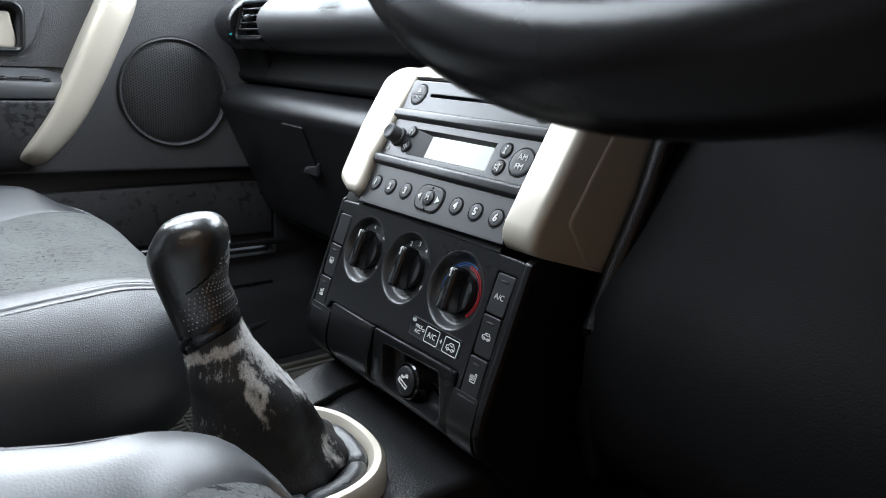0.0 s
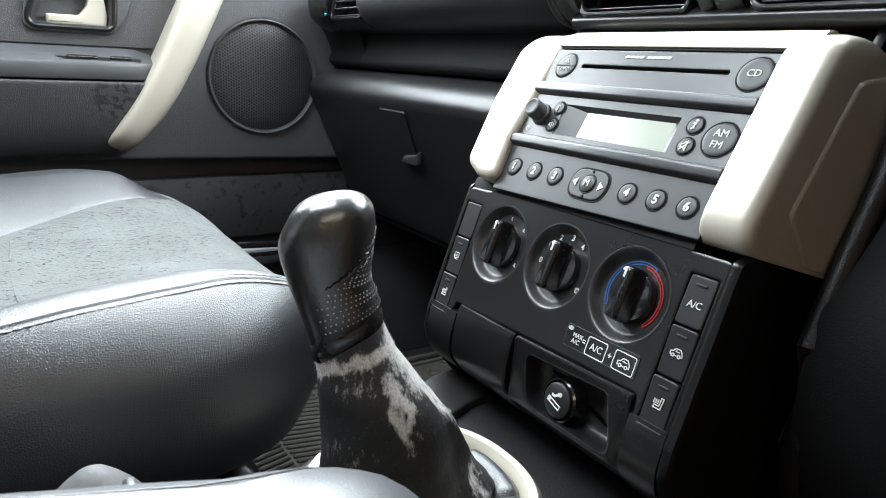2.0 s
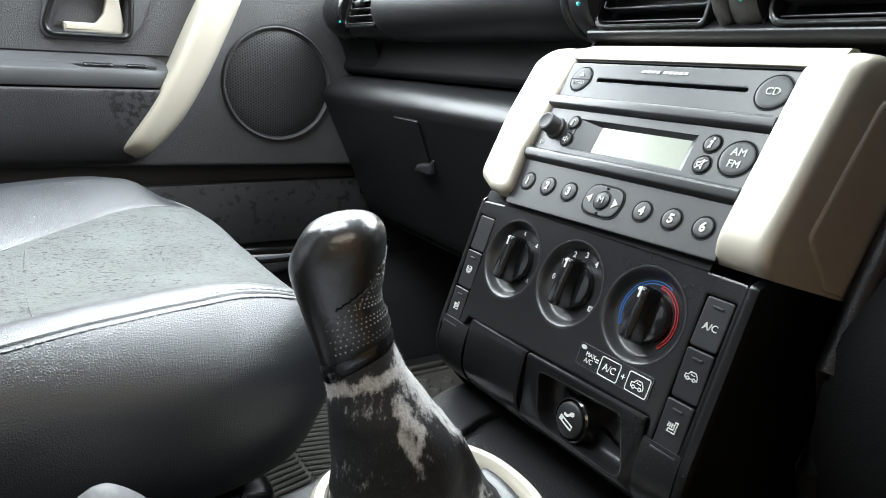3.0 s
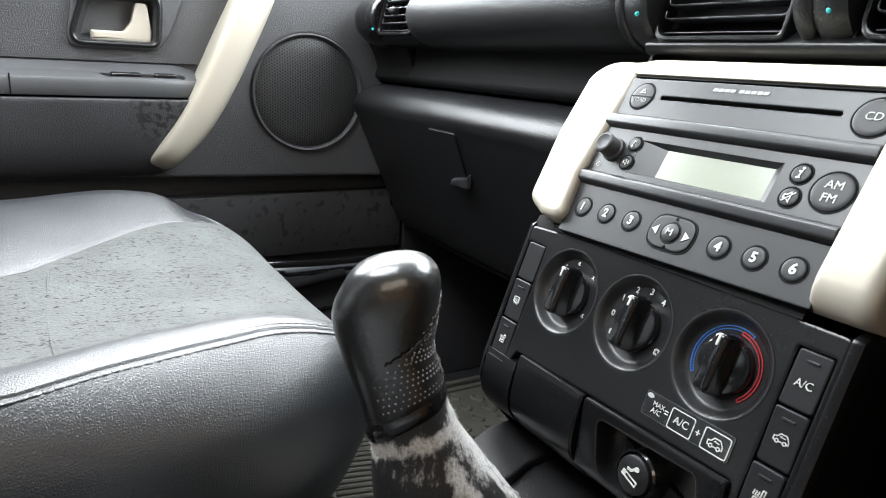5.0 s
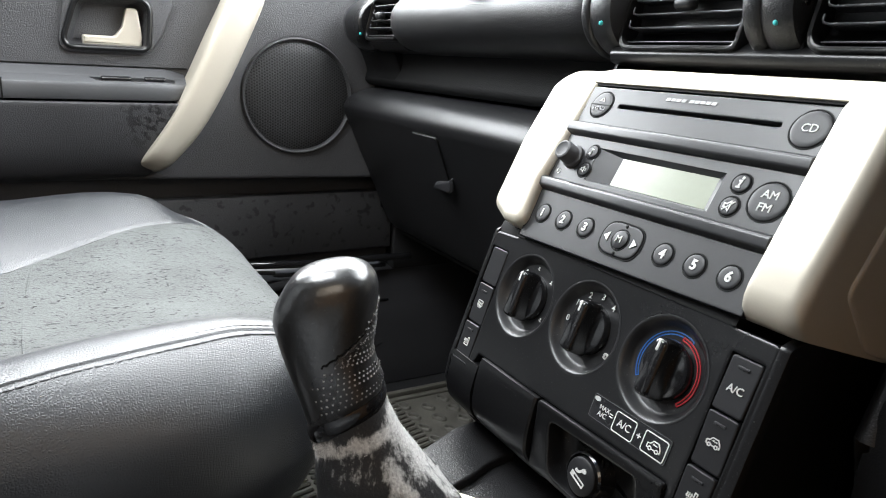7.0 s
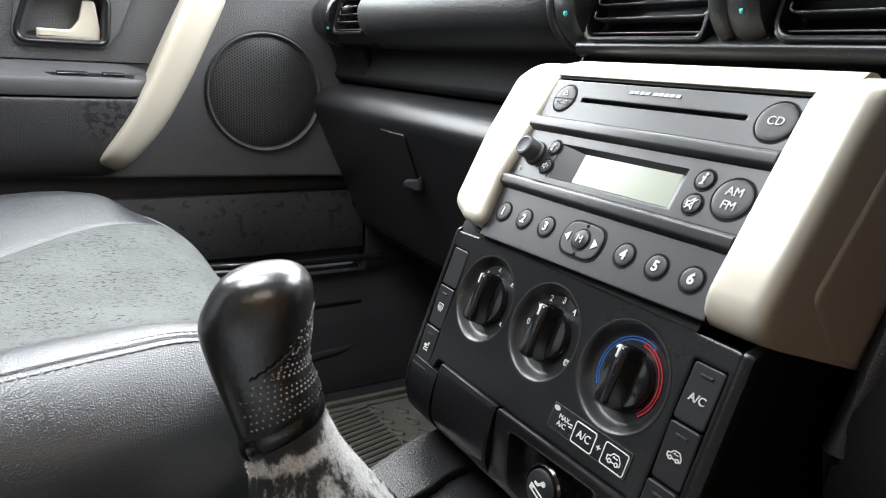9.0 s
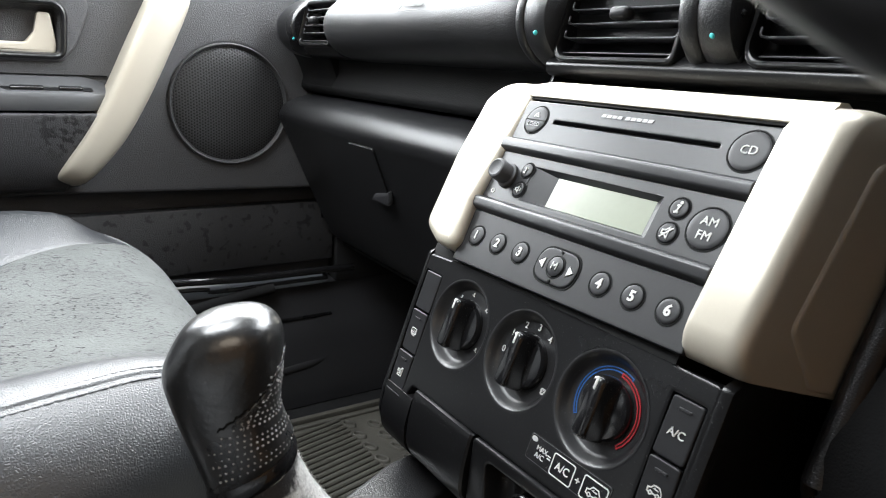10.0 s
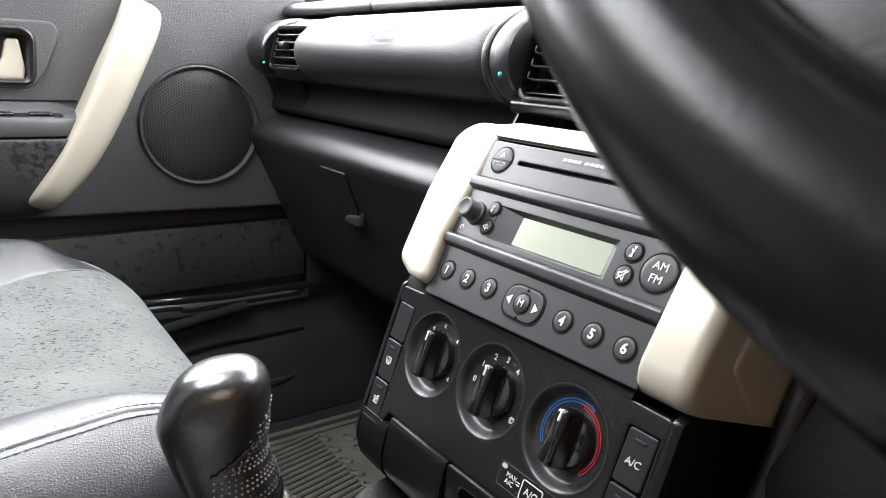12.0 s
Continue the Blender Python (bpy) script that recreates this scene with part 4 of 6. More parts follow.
def rotary(u, k):
    bowl = part("dial_well", lathe([(DR + 0.0010, 0.0001), (DR + 0.0003, 0.0002), (DR - 0.0004, -0.0001), (DR - 0.0014, -0.0010), (DR - 0.0026, -0.0028), (DR - 0.0040, -0.0052), (DR - 0.0052, -0.0066), (DR - 0.0064, -0.0072), (0.0, -0.0073)], 56), WELL, heater, m=pose(u, DV, 0))
    kn = part("dial", lathe([(0.0, -0.0015), (0.0130, -0.0018), (0.0156, -0.0026), (0.0166, -0.0045), (0.0168, -0.0076)], 48), GLOSS, bowl, "glossy black rotary knob", m=pose(0, 0, 0, 0, 0, (-3, -4, -3)[k]))
    rings = []
    for z, hw, hl in ((-0.004, 0.0080, 0.0182), (0.000, 0.0068, 0.0180), (0.0035, 0.0058, 0.0177), (0.0070, 0.0052, 0.0172), (0.0088, 0.0046, 0.0164), (0.0096, 0.0034, 0.0150)):
        rings.append([(p.x, p.y, z) for p in rounded([(-hw, -hl), (hw, -hl), (hw * 0.85, hl), (-hw * 0.85, hl)], hw * 0.8, 5)])
    part("grip", loft(rings), GLOSS, kn)
    part("pointer", box(-0.0010, 0.0095, 0.0050, 0.0010, 0.0166, 0.0099, 0.0006), PRINT, kn, "white pointer line")
    def ink(bm, label="white scale mark"):
        part("dial_print", bm, PRINT, bowl, label)

    def ring_at(a, r):
        return r * math.cos(radians(a)), r * math.sin(radians(a))

    if k == 0:
        for a in (132, 97, 192, 46, -34):
            ink(strokes(figure(*ring_at(a, 0.0210), 0.0017), 0.00055, -0.0074, -0.0068))
    elif k == 1:
        for s, a in zip("01234", (180, 147, 116, 86, 56)):
            ink(words(s, 0.0058, *ring_at(a, 0.0221), -0.0067, 0.00006), "white fan speed number")
        ink(strokes(fan(*ring_at(212, 0.0218), 0.0019), 0.0006, -0.0074, -0.0068), "small white fan sign")
        ink(strokes(fan(*ring_at(-28, 0.0228), 0.0021), 0.0009, -0.0074, -0.0068), "bold white fan sign")
    if k == 2:
        for mat, a0, a1, lab in ((BLUE, 210, 66, "blue cold arc"), (RED, 84, -48, "red warm arc")):
            sh = -0.0012 if mat is RED else 0.0004
            ro, ri = 0.0220 + sh, 0.0203 + sh
            part("dial_print", strokes([arc(0, 0, ro, a0, a1, 36) + arc(0, 0, ri, a1, a0, 36) + [arc(0, 0, ro, a0, a1, 36)[0]]], 0.0006, -0.0074, -0.0066 if mat is RED else -0.0069), mat, bowl, lab)


for k, u in enumerate(DIALS):
    rotary(u, k)


def car_icon(s):
    return [[(-s, -0.45 * s), (-s, 0.05 * s), (-0.6 * s, 0.12 * s), (-0.25 * s, 0.55 * s), (0.55 * s, 0.55 * s), (0.9 * s, 0.1 * s), (s, -0.1 * s), (s, -0.45 * s), (0.75 * s, -0.45 * s)], [(-s, -0.45 * s), (-0.75 * s, -0.45 * s)], [(-0.3 * s, -0.45 * s), (0.3 * s, -0.45 * s)], arc(-0.52 * s, -0.45 * s, 0.22 * s, 0, 360, 10), arc(0.52 * s, -0.45 * s, 0.22 * s, 0, 360, 10), [(0.5 * s, 0.15 * s), (-0.2 * s, 0.15 * s), (0.0, 0.3 * s)]]


def seat_icon(s):
    out = [[(0.1 * s, -0.8 * s), (0.75 * s, -0.8 * s), (0.85 * s, 0.9 * s), (0.45 * s, 0.9 * s), (0.35 * s, -0.35 * s), (-0.5 * s, -0.35 * s), (-0.6 * s, -0.8 * s), (0.1 * s, -0.8 * s)]]
    return out + [[(-0.7 * s + 0.35 * k * s, 0.55 * s), (-0.6 * s + 0.35 * k * s, 0.3 * s), (-0.75 * s + 0.35 * k * s, 0.1 * s), (-0.65 * s + 0.35 * k * s, -0.15 * s)] for k in range(3)]


def screen_icon(s):
    return [[(p.x, p.y) for p in rounded([(-0.8 * s, -0.5 * s), (0.8 * s, -0.5 * s), (0.8 * s, 0.6 * s), (-0.8 * s, 0.6 * s)], 0.2 * s, 3)] + [(-0.8 * s, -0.3 * s)]] + [[(0.45 * k * s, 0.3 * s), (0.45 * k * s + 0.1 * s, 0), (0.45 * k * s - 0.1 * s, -0.3 * s), (0.45 * k * s, -0.9 * s)] for k in (-1, 0, 1)]


def switch(x0, y0, x1, y1, icon, dip):
    cx, cy = (x0 + x1) / 2, (y0 + y1) / 2
    w, h = (x1 - x0) / 2, (y1 - y0) / 2
    bm = both_edges(rect(-w, -h, w, h, 0.0022, 4), -0.007, 0.0, 0.0010, 3)
    for v in bm.verts:
        if v.co.z > -0.003:
            v.co.z += 0.0005 - 0.0016 * (dip * v.co.y / h)
    s = part("switch", bm, BUTTON, heater, m=pose(cx, cy, -0.0006))
    if icon:
        part("mark", icon, PRINT, s, "white symbol")
        part("lamp", plate(rect(-0.0035, h * 0.60, 0.0035, h * 0.60 + 0.0013, 0.0004, 2), (), -0.001, 0.0013 - 0.001 * dip, 0.0002), RIDGE, s, "unlit tell-tale")
    return s


LW, RW = (-0.1211, -0.1019), (0.0999, 0.1181)
switch(LW[0], -0.0160, LW[1], 0.0128, None, 0.0)
switch(LW[0], -0.0478, LW[1], -0.0170, strokes(screen_icon(0.0038), 0.0005, 0.0, 0.0010), -0.4)
switch(LW[0], -0.0786, LW[1], -0.0488, strokes(seat_icon(0.0036), 0.0005, 0.0, 0.0012), -0.4)
switch(RW[0], -0.0155, RW[1], 0.0141, words("A/C", 0.0058, 0, -0.002, 0.0008, 0.0, 0.0004), 0.3)
switch(RW[0], -0.0462, RW[1], -0.0165, strokes(car_icon(0.0040), 0.0005, 0.0, 0.0010), -0.5)
switch(RW[0], -0.0766, RW[1], -0.0472, strokes(seat_icon(0.0038), 0.0005, 0.0, 0.0012), -0.4)

st = part("sticker", plate(rect(0.0275, -0.0568, 0.0885, -0.0420, 0.0016, 4), (), -0.0002, 0.0005, 0.0002), GLOSS, heater, "black sticker on how to get full cooling")


def rim_line(x0, y0, x1, y1, r):
    p = [(q.x, q.y) for q in rect(x0, y0, x1, y1, r, 4)]
    return p + [p[0]]


part("sticker_print", join(strokes([rim_line(0.0475, -0.0560, 0.0635, -0.0443, 0.0015), rim_line(0.0705, -0.0560, 0.0868, -0.0443, 0.0015), [(0.0432, -0.0485), (0.0458, -0.0485)], [(0.0432, -0.0500), (0.0458, -0.0500)], [(0.0655, -0.0500), (0.0685, -0.0500)], [(0.067, -0.0485), (0.067, -0.0515)]], 0.0006, 0.0003, 0.0008),
     moved(strokes(car_icon(0.0046), 0.0006, 0.0003, 0.0008), pose(0.0786, -0.0502, 0)), words("A/C", 0.0062, 0.0555, -0.0502, 0.0007), words("MAX", 0.0040, 0.0385, -0.0480, 0.0007), words("A/C", 0.0044, 0.0378, -0.0520, 0.0007)), PRINT, st, "white print")
part("sticker_edge", strokes([rim_line(0.0279, -0.0565, 0.0882, -0.0423, 0.0014)], 0.00022, 0.0003, 0.00065), GRIP, st, "thin grey sticker edge")
part("sticker_badge", lathe([(0.0, 0.0008), (0.0026, 0.0008), (0.0027, 0.0003)], 20, 0.9, 0.55, 0.0308, -0.0446), DIM, st, "plain oval badge")

# ---- ashtray and lighter below the heater panel ----
LOW_FRONT = [(-0.0205, 0.4295), (-0.0225, 0.424), (-0.0262, 0.405), (-0.0255, 0.388), (-0.0130, 0.371), (0.004, 0.358), (0.02, 0.35)]


def lower(x0, x1, name, label, line=LOW_FRONT, top=0.432):
    return part(name, sweep(line, [(0.05, 0.345), (0.05, top)], [x0, x0 + 0.0015, x1 - 0.0015, x1], shape=lambda x: (0.0012, 0, 0.985) if x in (x0, x1) else (0, 0, 1)), SMOOTH, stack, label)


lower(-0.0850, -0.0165, "ashtray_flap", "closed ashtray flap")
PK = leaning(0.0385, -0.0235, 0.408, 8)
pocket_out = rounded([(-0.0538, -0.0270), (0.0548, -0.0270), (0.0550, 0.0246), (-0.0532, 0.0222)], [0.002, 0.002, 0.002, 0.003], 4)
pocket_in = rounded([(-0.0300, -0.0205), (0.0470, -0.0208), (0.0362, 0.0172), (-0.0385, 0.0137)], [0.016, 0.009, 0.004, 0.005], 8)


def bent(bm):
    """Turns the foot of the panel under, like the ashtray flap beside it."""
    for v in bm.verts:
        if v.co.y < -0.016:
            v.co.z -= 45 * (v.co.y + 0.016) ** 2
    return bm


pocket = part("lighter_pocket", bent(plate(pocket_out, (pocket_in,), -0.012, 0.0, 0.0016)), SMOOTH, stack, "curved panel with a recessed lighter pocket", m=PK)
bowl_rings = [[(p.x, p.y, z) for p in inset(pocket_in, d)] for z, d in ((-0.002, -0.0004), (-0.010, 0.0008), (-0.0150, 0.0026), (-0.0172, 0.0052), (-0.0180, 0.0090))]
pocket_bowl = loft(bowl_rings, cap=False)
pocket_bowl.faces.new(pocket_bowl.verts[:][-len(pocket_in):])
part("pocket_back", bent(pocket_bowl), SMOOTH, pocket, sharp=60)
lower(-0.0155, 0.0935, "lower_lip", "curved lower lip of the console", [(-0.0180, 0.3815), (-0.0165, 0.3775), (-0.0070, 0.3670), (0.006, 0.357), (0.02, 0.35)], 0.3815)
part("corner_block", sweep([(-0.0215, 0.422), (-0.0245, 0.412), (-0.0270, 0.398), (-0.0240, 0.383), (-0.0100, 0.368), (0.008, 0.355)], [(0.05, 0.345), (0.05, 0.422)], [0.0945, 0.096, 0.119, 0.1215]), SMOOTH, stack)
part("corner_block", sweep([(-0.0215, 0.422), (-0.0245, 0.412), (-0.0270, 0.398), (-0.0240, 0.383), (-0.0100, 0.368), (0.008, 0.355)], [(0.05, 0.345), (0.05, 0.422)], [-0.1215, -0.119, -0.0890, -0.0865]), SMOOTH, stack)
lighter = thing("cigar_lighter", leaning(0.0338, -0.0152, 0.4000, 12), "black push-in cigar lighter in the console pocket", "cigar lighter")
part("knob", lathe([(0.0, 0.0075), (0.0102, 0.0072), (0.0118, 0.0060), (0.0122, 0.003), (0.0122, -0.008)], 40), BUTTON, lighter)
part("collar", lathe([(0.0126, -0.011), (0.0126, 0.0030), (0.0136, 0.0050), (0.0149, 0.0038), (0.0153, -0.011)], 40), GLOSS, lighter)
part("mark", join(strokes([[(-0.0068, -0.0016), (0.0044, -0.0052), (0.0052, -0.0026), (-0.0060, 0.0010), (-0.0068, -0.0016)]], 0.0008, 0.0060, 0.0079), strokes([[(-0.0062, -0.0004), (-0.0040, -0.0011)]], 0.0024, 0.0060, 0.0078), strokes([[(-0.0040, 0.0030), (-0.0010, 0.0026), (0.0012, 0.0042)]], 0.0016, 0.0060, 0.0079), lathe([(0.0, 0.0079), (0.0019, 0.0079), (0.0020, 0.0060)], 16, 1.0, 0.8, 0.0030, 0.0050)), PRINT, lighter, "white cigarette symbol")

# ---- tunnel, gaiter and gear lever ----
tunnel = thing("transmission_tunnel", I4, "black plastic covered transmission tunnel between the seats", "console")
LEFT = [(-1.0, -0.030), (-0.30, -0.031), (-0.193, -0.036), (-0.153, -0.051), (-0.10, -0.077), (-0.042, -0.105), (-0.009, -0.117), (0.06, -0.120), (0.20, -0.120)]
left_line = spline([(x, y, 0) for y, x in LEFT], 4)


def tunnel_section(x0, y):
    return [(p.x, y, p.y) for p in rounded([(x0 - 0.022, 0.09), (0.112, 0.09), (0.112, 0.30), (0.104, 0.348), (x0 + 0.004, 0.348), (x0 - 0.006, 0.325)], [0, 0, 0.02, 0.010, 0.006, 0.008], 5)]


part("cover", loft([tunnel_section(p.x, p.y) for p in left_line]), DASH, tunnel)
strip_rings = []
for p in left_line:
    if p.y > 0.01:
        break
    w = 0.030 + 0.022 * max(0.0, min(1.0, (p.y + 0.16) / 0.12))
    strip_rings.append([(q.x, p.y, q.y) for q in rounded([(p.x - 0.004, 0.343), (p.x + w, 0.343), (p.x + w, 0.3545), (p.x, 0.3565)], [0, 0, 0.003, 0.005], 4)])
part("edge_strip", loft(strip_rings), DASH, tunnel, "raised grained edge of the tunnel cover")
part("side_carpet", loft([[(p.x - 0.030, p.y, 0.09), (p.x - 0.020, p.y, 0.09), (p.x - 0.0045, p.y, 0.31), (p.x - 0.008, p.y, 0.318), (p.x - 0.011, p.y, 0.312)] for p in left_line]), CARPET, tunnel, "carpeted side of the tunnel")
GC = (0.0275, -0.121)
RING = [(0.0, 0.356), (0.0, 0.362), (0.004, 0.3685), (0.009, 0.3685), (0.0125, 0.364), (0.0135, 0.350)]


def oval(cx, cy, rx, ry, z, n=56, e=2.3):
    out = []
    for i in range(n):
        a = 2 * math.pi * i / n
        c, s = math.cos(a), math.sin(a)
        out.append((cx + rx * math.copysign(abs(c) ** (2 / e), c), cy + ry * math.copysign(abs(s) ** (2 / e), s), z))
    return out


shift = thing("gear_lever", I4, "black leather gear knob on a flaking worn gaiter", "gear lever")
ring_t = thing("gaiter_ring", I4, "champagne silver oval ring round the gear gaiter", "trim ring")
part("ring", loft([oval(*GC, 0.0595 + d, 0.0575 + d, z) for d, z in RING], cap=False), SILVER, ring_t)

RT = Vector((0.4624, 0.8866, 0))
HV = Vector((-0.8866, 0.4624, 0))
AXIS0 = Vector((0.012, -0.147, 0))


def closer(p):
    """The upper lever leans towards the driver."""
    k = 1 - 0.036 * max(0.0, min(1.0, (p.z - 0.365) / 0.06))
    base = Vector((0.332, -0.313, 0.624))
    return tuple(base + (p - base) * k)


def lever_ring(z, mid, half, depth, n=40, lean=0.0, e=2.2, shift_h=0.0):
    """A section of the lever: its middle and half width as seen across, its half depth along the view."""
    out = []
    for i in range(n):
        a = 2 * math.pi * i / n
        c, s = math.cos(a), math.sin(a)
        c = math.copysign(abs(c) ** (2 / e), c)
        s = math.copysign(abs(s) ** (2 / e), s)
        p = AXIS0 + RT * (mid + half * c) + HV * (depth * s + shift_h)
        out.append(closer(Vector((p.x, p.y, z + lean * half * c))))
    return out


GAIT = [(0.352, 0.016, 0.058, 0.054, 0.010), (0.358, 0.016, 0.058, 0.054, 0.010), (0.372, 0.014, 0.047, 0.045, 0.006), (0.388, 0.0115, 0.0415, 0.038, 0.003), (0.408, 0.0078, 0.0368, 0.032, 0.0), (0.430, -0.0015, 0.0288, 0.027, 0.0), (0.448, -0.0097, 0.0216, 0.0215, 0.0), (0.457, -0.0135, 0.0195, 0.020, 0.0), (0.464, -0.0155, 0.0185, 0.019, 0.0)]
bm = loft([lever_ring(z, m_, h_, d_, 64, 0.50 if z > 0.45 else 0.30 if z > 0.44 else 0.12, shift_h=sh) for z, m_, h_, d_, sh in GAIT])
bmesh.ops.subdivide_edges(bm, edges=bm.edges[:], cuts=5, use_grid_fill=True)
for v in bm.verts:
    f = max(0.0, min(1.0, (0.462 - v.co.z) / 0.06))
    ang = math.atan2(v.co.y - GC[1], v.co.x - GC[0])
    fold = math.sin(ang * 5 + v.co.z * 40) * 0.0022 * f + noise.noise(v.co * 60) * 0.003 * f
    d = Vector((math.cos(ang), math.sin(ang), 0))
    v.co += d * fold
GZ = [g[0] for g in GAIT]


def wear_at(co):
    """How far the coat has flaked: a band under the collar, two fold lines and the near edge."""
    z = co.z
    k = max(0, min(len(GAIT) - 2, sum(1 for g in GZ if g <= z) - 1))
    t = max(0.0, min(1.0, (z - GZ[k]) / (GZ[k + 1] - GZ[k])))
    mid, half, depth, sh = [GAIT[k][i] + (GAIT[k + 1][i] - GAIT[k][i]) * t for i in (1, 2, 3, 4)]
    q = Vector((co.x, co.y, 0)) - AXIS0
    a = math.degrees(math.atan2((q.dot(HV) - sh) / depth, (q.dot(RT) - mid) / half))
    low = z - 0.50 * half * math.cos(radians(a)) + 0.0022 * noise.noise(co * 130)
    a += 11 * noise.noise(co * 75) + 6 * noise.noise(co * 210)
    z += 0.005 * noise.noise(co * 95 + Vector((3, 1, 7)))

    def bump(v, c, w):
        return math.exp(-((v - c) / w) ** 2)

    def turn(c, w):
        return bump((a - c + 180) % 360 - 180, 0, w)

    def span(lo, hi, edge=0.006):
        return 1 / (1 + math.exp(-(z - lo) / edge * 2)) / (1 + math.exp((z - hi) / edge * 2))

    w = 0.85 * bump(low, 0.4580, 0.0045) * (0.5 + 0.5 * (math.cos(radians(a + 35)) > -0.6))
    w = max(w, 0.95 * turn(-26, 24) * span(0.436, 0.475), 0.85 * turn(-22, 12) * span(0.418, 0.45), 0.75 * turn(-5, 14) * span(0.405, 0.47))
    w = max(w, 0.82 * turn(-66 + (z - 0.43) * 350, 7) * span(0.414, 0.455), 0.45 * turn(-92, 22) * span(0.440, 0.450, 0.004))
    w = max(w, 0.80 * turn(-172, 12) * span(0.372, 0.452), 0.30 * turn(-122, 26) * span(0.398, 0.416, 0.005), 0.75 * turn(-18, 9) * span(0.352, 0.385))
    return w + 0.05


wear = bm.verts.layers.float.new("wear")
for v in bm.verts:
    v[wear] = wear_at(v.co)
fleece_rng = random.Random(11)
bm.normal_update()
roots = [(v.co.copy(), v.normal.copy()) for v in bm.verts if v[wear] > 0.52]
fibres = bmesh.new()
for co, nrm in fleece_rng.sample(roots, min(900, len(roots))):
    tip = co + (nrm + Vector([fleece_rng.uniform(-0.9, 0.9) for _ in range(3)])).normalized() * fleece_rng.uniform(0.0006, 0.0020)
    side = nrm.orthogonal().normalized() * 0.00011
    turn_q = Matrix.Rotation(2.094, 3, nrm)
    base = [fibres.verts.new(co + p) for p in (side, turn_q @ side, turn_q @ (turn_q @ side))]
    end = fibres.verts.new(tip)
    for k in range(3):
        fibres.faces.new((base[k - 1], base[k], end))
part("gaiter", bm, GAITER, shift, "black leather gaiter with pale flaked patches", sharp=60)
tagged(part("loose_fibres", fibres, FLEECE, shift, "pale loose fibres of the worn gaiter"), kind="stuff")
pouch = loft([oval(*GC, a, b, z) for a, b, z in ((0.0605, 0.0585, 0.357), (0.0590, 0.0570, 0.363), (0.055, 0.053, 0.3670), (0.048, 0.046, 0.3655), (0.041, 0.040, 0.358), (0.035, 0.034, 0.350))], cap=False)
bmesh.ops.subdivide_edges(pouch, edges=pouch.edges[:], cuts=1, use_grid_fill=True)
for v in pouch.verts:
    ang = math.atan2(v.co.y - GC[1], v.co.x - GC[0])
    v.co.z -= 0.004 * math.exp(-((math.sin(ang * 3 + 0.4)) / 0.12) ** 2)
    v.co.z += noise.noise(v.co * 45) * 0.0012
part("gaiter_skirt", pouch, LEATHER, shift, "creased leather skirt of the gaiter", sharp=60)
COLLAR = [(0.458, -0.0150, 0.0185), (0.460, -0.0152, 0.0196), (0.463, -0.0156, 0.0202), (0.4665, -0.0162, 0.0202), (0.469, -0.0166, 0.0194)]
part("collar", loft([lever_ring(z, m_, h_, h_ * 0.98, 48, 0.55) for z, m_, h_ in COLLAR]), GLOSS, shift, "glossy black collar")
KN = [(0.468, -0.0168, 0.0192, 0.0185), (0.474, -0.0178, 0.0203, 0.0195), (0.485, -0.0218, 0.0212, 0.0200), (0.4985, -0.0262, 0.0232, 0.0205), (0.511, -0.0274, 0.0254, 0.0215), (0.521, -0.0268, 0.0254, 0.0222), (0.5285, -0.0256, 0.0241, 0.0216), (0.5345, -0.0250, 0.0215, 0.0200), (0.5390, -0.0250, 0.0175, 0.0170), (0.5418, -0.0250, 0.0120, 0.0120), (0.5432, -0.0248, 0.0055, 0.0055)]
kz = spline([(a, b, c) for a, b, c, d in KN], 3)
kd = spline([(a, d, 0) for a, b, c, d in KN], 3)
knob_rings = []
for p, q in zip(kz, kd):
    tilt = 0.52 * max(0.0, min(1.0, (0.500 - p.x) / 0.03)) + 0.18 * max(0.0, min(1.0, (p.x - 0.510) / 0.02))
    knob_rings.append(lever_ring(p.x, p.y, p.z, q.y, 56, tilt, 2.25))
knob = part("knob", loft(knob_rings), KNOB, shift, "worn glossy leather gear knob")


# perforations on the grip of the knob
def on_knob(a, z):
    """The place and the outward direction on the knob at the angle a and the height z."""
    i = min(range(len(kz)), key=lambda k: abs(kz[k].x - z))
    h, d = kz[i].z, kd[i].y
    c, s = math.cos(a), math.sin(a)
    c = math.copysign(abs(c) ** (2 / 2.25), c)
    s = math.copysign(abs(s) ** (2 / 2.25), s)
    tilt = 0.52 * max(0.0, min(1.0, (0.500 - kz[i].x) / 0.03))
    p = AXIS0 + RT * (kz[i].y + h * c) + HV * (d * s)
    nrm = (RT * (math.cos(a) / h) + HV * (math.sin(a) / d)).normalized()
    return Vector(closer(Vector((p.x, p.y, z + tilt * h * c)))), nrm


def scattered(places, make):
    bm = bmesh.new()
    for a, z, turn in places:
        p, nrm = on_knob(a, z)
        m = Matrix.Translation(p + nrm * 0.00003) @ nrm.to_track_quat("Z", "Y").to_matrix().to_4x4() @ Matrix.Rotation(turn, 4, "Z")
        b = make()
        me = bpy.data.meshes.new("dot")
        moved(b, m).to_mesh(me)
        b.free()
        bm.from_mesh(me)
        bpy.data.meshes.remove(me)
    return bm


def perforations():
    places = []
    for row in range(16):
        for col in range(17):
            if row > 4.0 + col * 0.95:
                continue
            places.append((radians(-112 + col * 7.4 + (row % 2) * 3.7), 0.4735 + row * 0.0031, 0.0))
    return scattered(places, lambda: lathe([(0.0, 0.00014), (0.00042, 0.0001), (0.00058, -0.0002)], 6))


